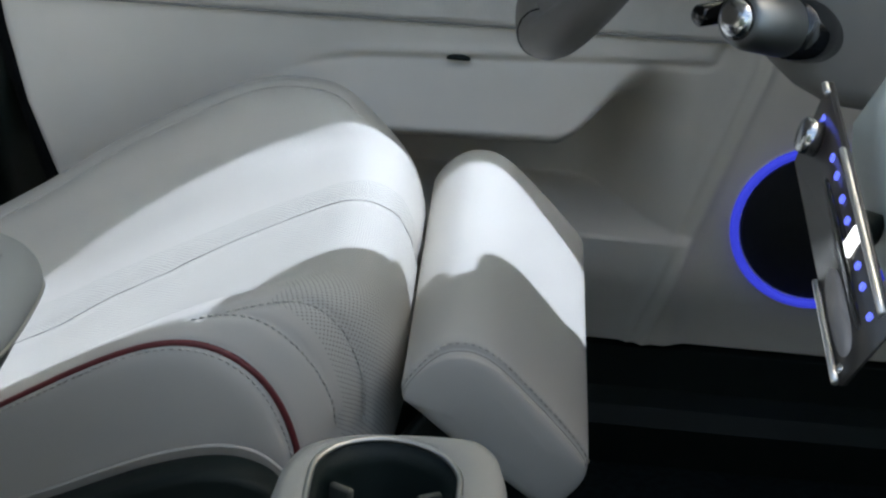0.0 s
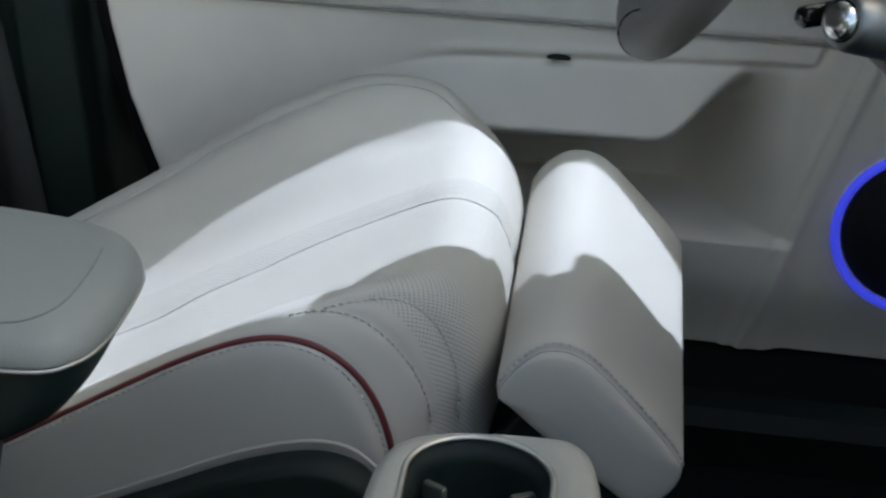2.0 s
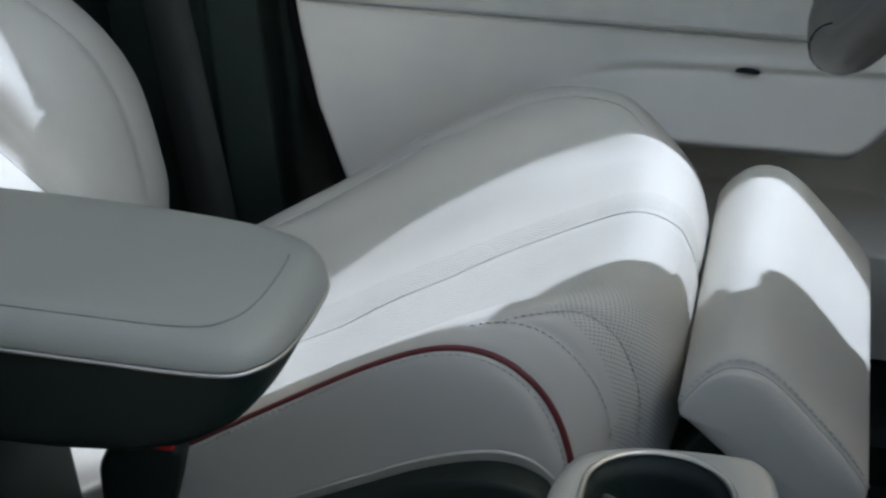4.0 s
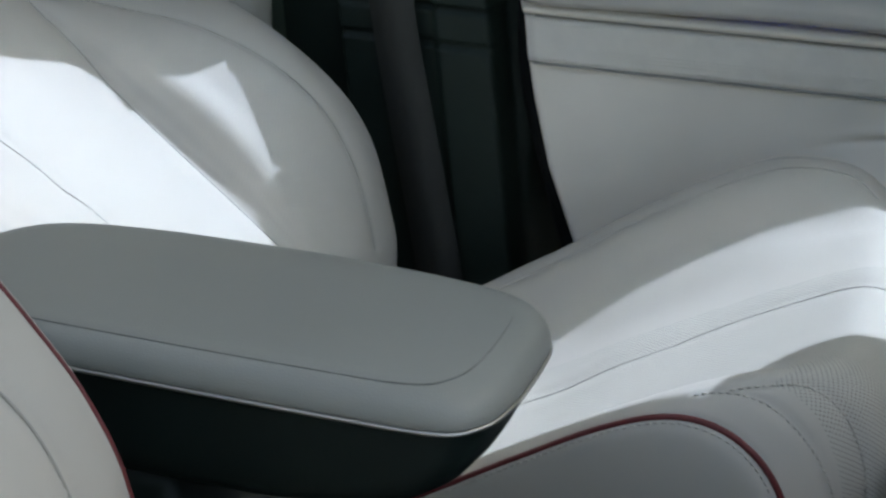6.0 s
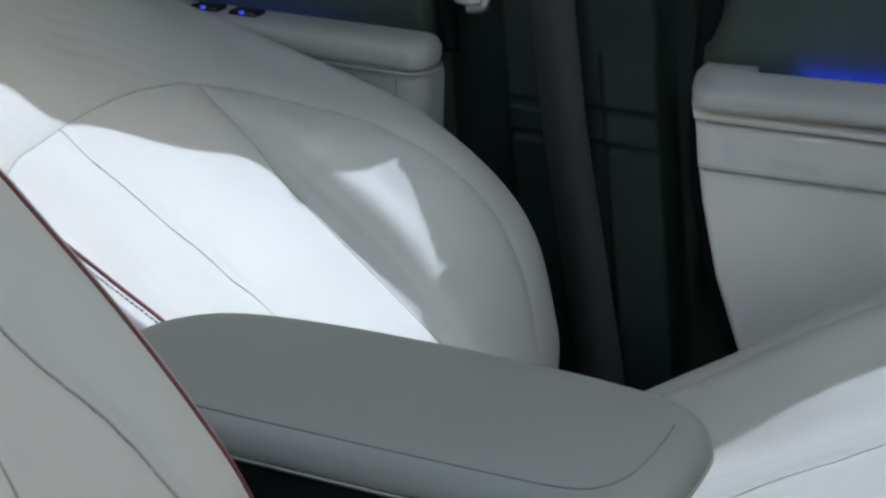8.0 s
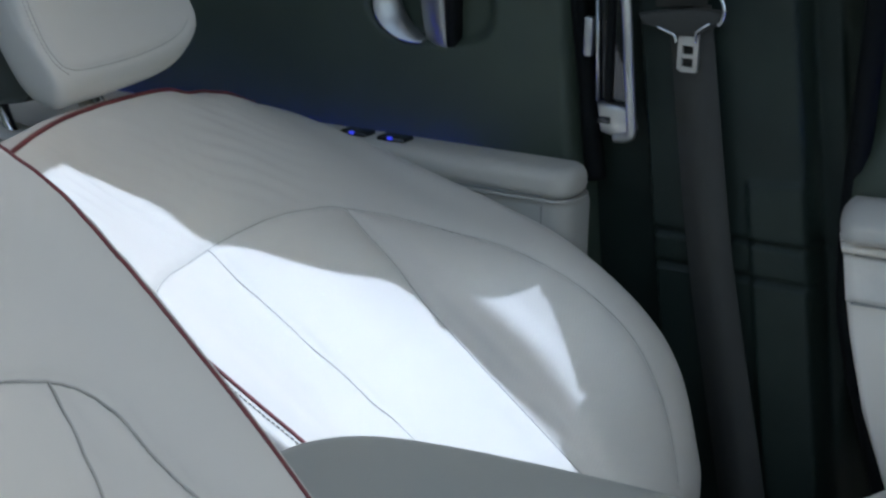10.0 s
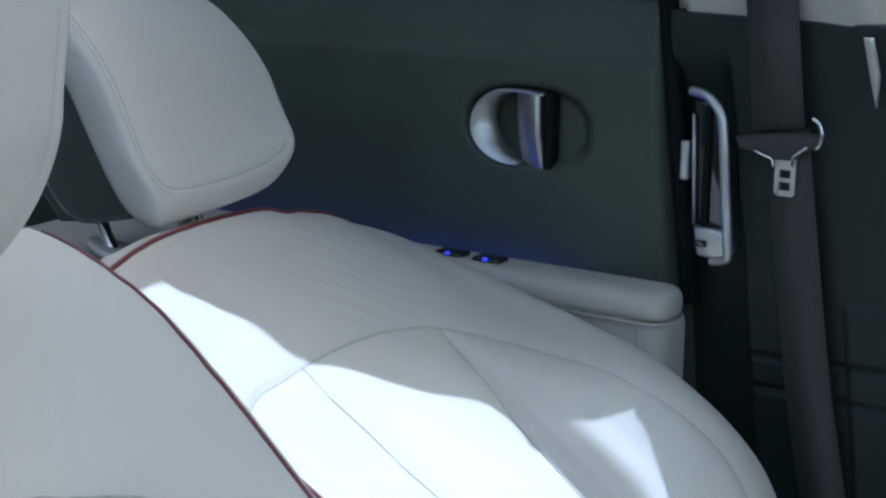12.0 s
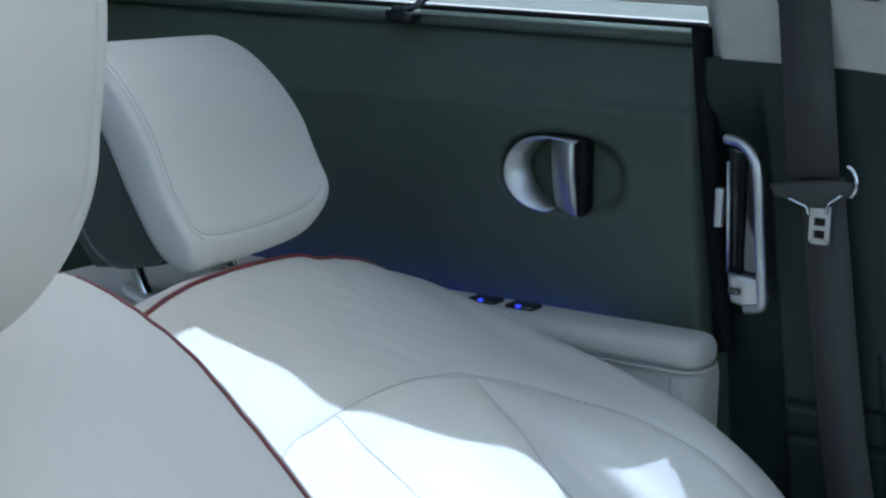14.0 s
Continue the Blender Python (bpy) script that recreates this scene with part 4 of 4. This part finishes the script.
def upper_cover():
    zs = grid(0.8125, 1.41, 160)
    bm = relief(grid(0, 1, 40), zs, lambda x, z: 0.716 - 0.28 * (z - 0.81) + 0.03 * step(0.86, 1.0, x) ** 2 + 0.03 * step(0.12, 0.0, x) ** 2, 0.012)
    for v in bm.verts:
        f = float(np.interp(v.co.z, [p[0] for p in PILLAR_FRONT], [p[1] for p in PILLAR_FRONT]))
        edge = -0.800 - 0.14 * (v.co.z - 0.81)
        v.co.z -= (0.003 + 0.014 * v.co.x) * step(0.90, 0.8125, v.co.z)
        v.co.x = edge + v.co.x * (f - edge)
    return bm
part("upper_cover", upper_cover(), PALETRIM, pillar, "pale fabric pillar cover")
part("flank", prism([(-0.597, 0.801), (-0.588, 0.801), (-0.579, 0.765), (-0.580, 0.735), (-0.588, 0.765)], "y", 0.704, 0.713, 0.002), PALETRIM, pillar, "pale trim edge beside the seal")
part("flank", prism([(-0.806, 0.808), (-0.780, 0.808), (-0.780, 0.90), (-0.822, 0.90)], "y", 0.740, 0.747, 0.002), PALETRIM, pillar, "pale trim edge beside the seal")
# unseen tab added only to cast the small hook-shaped shadow on the backrest
part("shadow_tab", box(-0.635, -0.615, 0.688, 0.697, 0.880, 0.8915, 0.003), DARKPLASTIC, pillar)
# unseen pillar corner, its wavy edge traced to throw the leg rest's shadow
sun_cut_edge = [(0.172, 1.285), (0.165, 1.22), (0.154, 1.172), (0.156, 1.150), (0.168, 1.143), (0.182, 1.142), (0.199, 1.135), (0.212, 1.126), (0.226, 1.118), (0.243, 1.115), (0.258, 1.119), (0.269, 1.126), (0.281, 1.122), (0.286, 1.111), (0.278, 1.086), (0.2765, 1.066), (0.285, 1.053), (0.301, 1.039), (0.325, 1.031), (0.36, 1.024), (0.43, 1.00)]
corner = [(0.172, 1.41)] + [(float(u), float(v)) for u, v in spline(sun_cut_edge, 120)] + [(0.78, 0.79), (0.86, 0.80), (0.60, 1.20), (0.55, 1.41)]
tagged(part("front_sun_blocker", moved(prism(corner, "y", -0.025, 0.0), lambda c: Vector((c.x, 0.716 - 0.28 * (c.z - 0.81) + c.y, c.z))), PALETRIM, smooth=False), "unseen pale pillar corner cut to cast the leg rest's shadow edge", "pillar", kind="structure")
# unseen flap over the side window, added to shade the cushion's near edge
header = [(-0.20, 1.41), (-0.19, 1.31), (-0.15, 1.25), (-0.10, 1.222), (-0.03, 1.216), (0.031, 1.238), (0.070, 1.257), (0.111, 1.279), (0.151, 1.294), (0.168, 1.296), (0.168, 1.41)]
tagged(part("header_sun_blocker", moved(prism(header, "y", -0.020, 0.0), lambda c: Vector((c.x, 0.716 - 0.28 * (c.z - 0.81) + c.y, c.z))), PALETRIM, smooth=False), "unseen pale flap added to shade the cushion's near edge", "trim", kind="structure")
seal_path = [(-0.487, 0.735, 0.80), (-0.494, 0.735, 0.60), (-0.497, 0.735, 0.50), (-0.490, 0.735, 0.40), (-0.462, 0.735, 0.30), (-0.43, 0.735, 0.20), (-0.40, 0.735, 0.10)]
part("front_seal", tube(spline(seal_path, 40), 0.012, 10), RUBBER, pillar, "black rubber door seal")
part("rear_seal", tube(spline([(-0.817, 0.735, 0.84), (-0.800, 0.73, 0.72), (-0.785, 0.73, 0.62), (-0.770, 0.73, 0.51)], 30), 0.0105, 10), RUBBER, pillar, "black rubber door seal")

part("jamb", box(-0.60, -0.30, 0.812, 0.830, 0.02, 0.80, 0.004), RUBBER, pillar, "black door jamb")

latch = thing("door_latch", "satin chrome latch bezel on the door pillar", "latch", (-0.74, 0.72, 0.57))
bar = spline([(-0.768, 0.700, 0.735), (-0.748, 0.694, 0.732), (-0.732, 0.690, 0.718), (-0.726, 0.688, 0.695), (-0.721, 0.688, 0.64), (-0.716, 0.688, 0.59), (-0.717, 0.690, 0.571), (-0.735, 0.694, 0.566)], 50)
part("frame", tube(bar, 0.0052, 10), SATIN, latch, "satin chrome frame")
part("inner_edge", tube([(-0.764, 0.700, 0.712), (-0.7585, 0.70, 0.60)], 0.0020, 8), SATIN, latch)
part("striker_tab", box(-0.775, -0.766, 0.694, 0.705, 0.645, 0.685, 0.002), SATIN, latch)
part("foot", prism([(-0.757, 0.600), (-0.722, 0.598), (-0.716, 0.575), (-0.725, 0.565), (-0.752, 0.570)], "y", 0.692, 0.712, 0.004), SATIN, latch, "satin chrome foot")
part("foot_slot", box(-0.753, -0.740, 0.688, 0.694, 0.580, 0.587, 0.001), BLACKGLOSS, latch)
part("backing", prism([(-0.766, 0.728), (-0.735, 0.720), (-0.726, 0.60), (-0.76, 0.60)], "y", 0.703, 0.716, 0.003), BLACKGLOSS, latch)
part("spindle", box(-0.752, -0.744, 0.698, 0.706, 0.60, 0.722, 0.003), RUBBER, latch)

# unseen opaque sheet over the rear pane, stops light above its lowest strip
cover = [(-1.92, 0.862), (-0.80, 0.862), (-0.80, 1.41), (-1.92, 1.41)]
tagged(part("rear_window_blocker", moved(prism(cover, "y", 0.0, 0.03), lambda c: Vector((c.x, 0.742 - 0.28 * (c.z - 0.81) + c.y, c.z))), PALETRIM, smooth=False), "unseen opaque sheet that blocks light through the rear side window", "window frame", kind="structure")

belt = thing("seat_belt", "charcoal seat belt hanging on the door pillar", "seat belt", (-0.6, 0.66, 0.1))
def back_a_little(bm):
    return moved(bm, lambda c: Vector(EYE) + (c - Vector(EYE)) * 1.022)
upper = [(-0.735, 0.585, 1.15), (-0.716, 0.625, 1.02), (-0.700, 0.645, 0.94), (-0.678, 0.66, 0.88), (-0.668, 0.66, 0.80), (-0.658, 0.66, 0.712)]
part("webbing", back_a_little(ribbon(upper, [0.052] * 6)), WEBBING, belt, "charcoal woven webbing")
lower = spline([(-0.652, 0.666, 0.712), (-0.643, 0.666, 0.65), (-0.630, 0.666, 0.56), (-0.614, 0.666, 0.46), (-0.602, 0.666, 0.40), (-0.580, 0.664, 0.30), (-0.561, 0.662, 0.21), (-0.545, 0.66, 0.10)], 30)
part("webbing", back_a_little(ribbon(lower.tolist(), np.linspace(0.044, 0.050, 30).tolist())), WEBBING, belt, "charcoal woven webbing")
tongue = new("belt_tongue")
tongue.parent = belt
tongue.matrix_parent_inverse = belt.matrix_world.inverted()
tongue["label"] = "black moulded tongue with a chrome blade"
bridge = [(-0.700, 0.702), (-0.695, 0.692), (-0.668, 0.688), (-0.660, 0.684), (-0.640, 0.685), (-0.634, 0.690), (-0.622, 0.696), (-0.615, 0.700), (-0.612, 0.712), (-0.640, 0.712), (-0.668, 0.708)]
part("bridge", back_a_little(prism(bridge, "y", 0.652, 0.664, 0.003)), WEBBING, tongue)
part("loop_edge", back_a_little(tube(spline([(-0.616, 0.650, 0.699), (-0.612, 0.650, 0.706), (-0.611, 0.650, 0.714), (-0.615, 0.651, 0.724), (-0.622, 0.652, 0.728)], 20), 0.0022, 8)), CHROME, tongue)
part("loop_edge", back_a_little(tube(spline([(-0.678, 0.651, 0.6915), (-0.668, 0.650, 0.6885), (-0.660, 0.650, 0.6855), (-0.6575, 0.650, 0.678)], 16), 0.0015, 8)), CHROME, tongue)
part("loop_edge", back_a_little(tube(spline([(-0.625, 0.651, 0.700), (-0.633, 0.650, 0.694), (-0.638, 0.650, 0.6895), (-0.6385, 0.650, 0.680)], 16), 0.0015, 8)), CHROME, tongue)
blade = bmesh.new()
for x0, x1, z0, z1 in ((-0.6575, -0.653, 0.652, 0.688), (-0.6415, -0.637, 0.652, 0.688), (-0.655, -0.639, 0.650, 0.655), (-0.653, -0.6415, 0.6635, 0.667), (-0.653, -0.6415, 0.6755, 0.688)):
    bmesh.ops.create_cube(blade, size=1, matrix=Matrix.LocRotScale(((x0 + x1) / 2, 0.657, (z0 + z1) / 2), None, (x1 - x0 + 0.0004, 0.003, z1 - z0 + 0.0004)))
part("blade", back_a_little(blade), SATIN, tongue, "chrome blade with two slots", smooth=False)

# ---- wheel, stalk, dashboard ----
steering = thing("steering_wheel", "grey leather steering wheel on a greige column", "steering wheel", (0.2, 0.37, 0.62))
WC = Vector((0.1023, 0.288, 0.738))
wheel_turn = Matrix.Rotation(radians(-62), 3, "Y")
def wheel_place(v):
    return WC + wheel_turn @ Vector(v)
rim_pts = []
for i in range(96):
    a = 2 * math.pi * i / 96
    r = 0.172 / (abs(math.cos(a)) ** 2.4 + abs(math.sin(a)) ** 2.4) ** (1 / 2.4)
    q = (0.97 * r * math.cos(a), r * math.sin(a)) if math.sin(a) < 0 else (0.167 * math.cos(a), 0.158 * math.sin(a))
    rim_pts.append(wheel_place((*q, 0)))
part("rim", tube(rim_pts, 0.0165, 14, True), WHEELGREY, steering, "grey leather rim")
def rim_seam(k):
    """A stitched joint that goes once round the rim."""
    c = rim_pts[k]
    out, up = (c - WC).normalized(), wheel_turn @ Vector((0, 0, 1))
    return tube([c + (out * math.cos(b) + up * math.sin(b)) * 0.0164 for b in grid(0, 2 * math.pi, 33)[:-1]], 0.0009, 6, True)
for k in (44, 53):
    part("rim_seam", rim_seam(k), RUBBER, steering)
part("hub", moved(box(-0.060, 0.070, -0.085, 0.085, -0.035, 0.018, 0.022, 4), wheel_place), WHEELGREY, steering, "grey airbag cover")
part("lower_spoke", moved(prism([(-0.172, -0.075), (-0.172, 0.075), (-0.10, 0.135), (-0.03, 0.12), (-0.03, -0.12), (-0.10, -0.135)], "z", -0.014, 0.010, 0.007, 3), wheel_place), WHEELGREY, steering, "broad grey lower spoke")
for sgn in (-1, 1):
    part("side_spoke", moved(box(-0.022, 0.022, 0.07 if sgn > 0 else -0.175, 0.175 if sgn > 0 else -0.07, -0.012, 0.008, 0.006), wheel_place), WHEELGREY, steering)
shroud = [(0.178, 0.640), (0.180, 0.590), (0.190, 0.572), (0.213, 0.553), (0.240, 0.540), (0.30, 0.535), (0.48, 0.58), (0.48, 0.70), (0.22, 0.70)]
part("column_cover", prism(shroud, "y", 0.275, 0.465, 0.022, 4), COLUMN, steering, "greige column cover")
stalk_part = new("stalk")
stalk_part.parent = steering
stalk_part.matrix_parent_inverse = steering.matrix_world.inverted()
stalk_part["label"] = "black and satin silver gear selector stalk"
def along(a, b, profile, n=40):
    """A turned rod: (distance, radius) pairs from a towards b."""
    bm = bmesh.new()
    a, b = Vector(a), Vector(b)
    q = (b - a).to_track_quat("Z", "Y").to_matrix()
    rows = [[bm.verts.new(a + q @ Vector((r * math.cos(2 * math.pi * i / n), r * math.sin(2 * math.pi * i / n), d))) for i in range(n)] for d, r in profile]
    for A, B in zip(rows, rows[1:]):
        for i in range(n):
            bm.faces.new((A[i], A[(i + 1) % n], B[(i + 1) % n], B[i]))
    bm.faces.new(rows[0][::-1])
    bm.faces.new(rows[-1])
    bmesh.ops.recalc_face_normals(bm, faces=bm.faces[:])
    return bm
SA, SB = (0.232, 0.300, 0.592), (0.152, 0.225, 0.620)
part("socket", along(SA, SB, [(0, 0.024), (0.030, 0.0245), (0.040, 0.0235), (0.052, 0.022)]), BLACKGLOSS, stalk_part, "black socket")
part("grip", along(SA, SB, [(0.050, 0.021), (0.054, 0.0225), (0.080, 0.0215), (0.092, 0.021), (0.100, 0.019), (0.104, 0.0165)]), DARKCHROME, stalk_part, "satin silver grip")
part("button", along(SA, SB, [(0.103, 0.0135), (0.106, 0.0135), (0.110, 0.011), (0.112, 0.006), (0.1125, 0.001)]), CHROME, stalk_part, "silver end button")
part("button_ring", along(SA, SB, [(0.1025, 0.0152), (0.1045, 0.0150), (0.105, 0.014)]), BLACKGLOSS, stalk_part)
part("far_stalk", along((0.235, 0.44, 0.575), (0.145, 0.36, 0.577), [(0, 0.010), (0.09, 0.009), (0.118, 0.0085), (0.121, 0.006)], 20), BLACKGLOSS, steering, "black stalk end")

dash = thing("dashboard", "pale mint leather dashboard pad", "dashboard", (0.5, 0, 0.5), kind="structure")
dash_near = [(0.40, 0.705), (0.315, 0.655), (0.262, 0.612), (0.240, 0.565), (0.244, 0.527), (0.262, 0.49), (0.29, 0.475), (0.40, 0.47), (0.84, 0.47), (0.84, 0.80), (0.45, 0.77)]
part("centre_pad", prism(dash_near, "y", -0.16, 0.20, 0.014, 4), MINT, dash, "pale mint leather pad")
part("passenger_pad", prism([(0.60, 0.70), (0.56, 0.67), (0.55, 0.60), (0.58, 0.55), (0.84, 0.55), (0.84, 0.74), (0.70, 0.72)], "y", -0.73, -0.164, 0.014, 4), MINT, dash, "pale mint leather pad")
dash_far = [(0.60, 0.70), (0.56, 0.67), (0.55, 0.63), (0.58, 0.60), (0.84, 0.58), (0.84, 0.74), (0.70, 0.72)]
part("driver_pad", prism(dash_far, "y", 0.204, 0.76, 0.012, 3), COLUMN, dash, "greige driver's side pad")
controls = thing("climate_panel", "black gloss climate control panel with chrome edges and blue lit buttons", "control panel", (0.21, 0.04, 0.55))
FA, FB, NA, NB = Vector((0.200, 0.160, 0.545)), Vector((0.214, 0.160, 0.605)), Vector((0.203, -0.080, 0.508)), Vector((0.225, -0.080, 0.548))
nrm = (FB - FA).cross(NA - FA).normalized()
nrm = nrm if nrm.x < 0 else -nrm
def face(u, v, lift=0.0):
    return (FA * (1 - u) + NA * u) * (1 - v) + (FB * (1 - u) + NB * u) * v + nrm * lift
slab = bmesh.new()
F8 = [slab.verts.new(face(u, v, l)) for l in (0.0, -0.005) for u, v in ((0, 0), (1, 0), (1, 0.985), (0, 0.985))]
for q in ((0, 1, 2, 3), (7, 6, 5, 4), (0, 4, 5, 1), (1, 5, 6, 2), (2, 6, 7, 3), (3, 7, 4, 0)):
    slab.faces.new([F8[i] for i in q])
bmesh.ops.recalc_face_normals(slab, faces=slab.faces[:])
bmesh.ops.bevel(slab, geom=slab.edges[:], offset=0.0015, segments=2, affect="EDGES")
part("face", slab, PANELGLOSS, controls, "smoked gloss panel")
for v, u0, u1 in ((0.0, 0.58, 0.985), (0.955, 0.31, 0.95), (0.93, 0.0, 0.045)):
    part("edge_strip", tube([face(u, v, 0.0008) for u in grid(u0, u1, 10)], 0.0025, 8), PALECHROME, controls, "bright chrome edge")
back_u = along(face(0.45, 0.5, -0.004), face(0.45, 0.5, -0.030), [(0, 0.010), (0.015, 0.010), (0.026, 0.010)], 20)
part("mount", back_u, DARKPLASTIC, controls, "dark mounting foot")
part("knob", along(face(0.11, 0.55), face(0.11, 0.55, 0.03), [(0, 0.0125), (0.010, 0.0120), (0.012, 0.010), (0.0125, 0.001)], 24), CHROME, controls, "ridged chrome knob")
def patch(u, v, du, dv, lift=0.0012):
    bm = bmesh.new()
    a = [bm.verts.new(face(u + i * du, v + j * dv, l)) for l in (lift, -0.001) for i, j in ((-1, -1), (1, -1), (1, 1), (-1, 1))]
    for q in ((0, 1, 2, 3), (7, 6, 5, 4), (0, 4, 5, 1), (1, 5, 6, 2), (2, 6, 7, 3), (3, 7, 4, 0)):
        bm.faces.new([a[i] for i in q])
    bmesh.ops.recalc_face_normals(bm, faces=bm.faces[:])
    return bm
for u in (0.09, 0.27, 0.35, 0.45, 0.54, 0.72, 0.80, 0.91):
    part("lit_button", patch(u, 0.74, 0.008, 0.034), BLUEDOT, controls, "small blue lit symbol", smooth=False)
part("display", patch(0.625, 0.74, 0.028, 0.13), WHITEGLOW, controls, "small white lit display", smooth=False)

def oval(u, v, du, dv, lift):
    bm = bmesh.new()
    rows = []
    for l in (-0.001, lift):
        rows.append([bm.verts.new(face(u + du * math.copysign(abs(math.cos(a)) ** 0.7, math.cos(a)), v + dv * math.copysign(abs(math.sin(a)) ** 0.7, math.sin(a)), l)) for a in (2 * math.pi * i / 32 for i in range(32))])
    for i in range(32):
        bm.faces.new((rows[0][i], rows[0][(i + 1) % 32], rows[1][(i + 1) % 32], rows[1][i]))
    bm.faces.new(rows[1])
    bmesh.ops.recalc_face_normals(bm, faces=bm.faces[:])
    return bm
part("touch_pad", oval(0.775, 0.26, 0.165, 0.15, 0.0010), PADGREY, controls, "pale grey oval touch pad")
part("dark_strip", oval(0.60, 0.53, 0.31, 0.05, 0.0008), BLACKGLOSS, controls, "black gloss strip")
part("screw_cap", oval(0.955, 0.10, 0.012, 0.05, 0.0015), CHROME, controls)

# ---- windows ----
# unseen pane over the roof opening that was added to light the headrests
added_roof_pane = tagged(part("added_roof_pane", box(-1.745, -0.925, -1.11, 0.415, 1.418, 1.422), GLASS, smooth=False), "added clear pane over the roof's light opening", "window", kind="structure")
added_roof_pane.visible_shadow = False
def leaned(bm):
    return moved(bm, lambda c: Vector((c.x, c.y - 0.28 * max(0, c.z - 0.81), c.z)))
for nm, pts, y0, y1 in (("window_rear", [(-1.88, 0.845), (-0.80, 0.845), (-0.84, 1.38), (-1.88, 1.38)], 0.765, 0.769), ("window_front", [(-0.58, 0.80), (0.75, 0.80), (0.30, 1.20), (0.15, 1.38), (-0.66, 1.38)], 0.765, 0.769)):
    w = tagged(part(nm, leaned(prism(pts, "y", y0, y1)), SMOKED if nm == "window_rear" else TINTED, smooth=False), "lightly smoked side window glass" if nm == "window_rear" else "side window glass with a tint added to dim sky light", "window", kind="structure")
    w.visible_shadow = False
screen = bmesh.new()
q = [(0.95, -0.74, 0.80), (0.95, 0.74, 0.80), (0.56, 0.54, 1.40), (0.56, -0.60, 1.40)]
a = [screen.verts.new(p) for p in q] + [screen.verts.new((p[0] + 0.003, p[1], p[2] + 0.004)) for p in q]
for f in ((0, 1, 2, 3), (7, 6, 5, 4), (0, 4, 5, 1), (1, 5, 6, 2), (2, 6, 7, 3), (3, 7, 4, 0)):
    screen.faces.new([a[i] for i in f])
bmesh.ops.recalc_face_normals(screen, faces=screen.faces[:])
wind = tagged(part("windscreen", screen, GLASS, smooth=False), "clear sloping windscreen", "window", kind="structure")
wind.visible_shadow = False
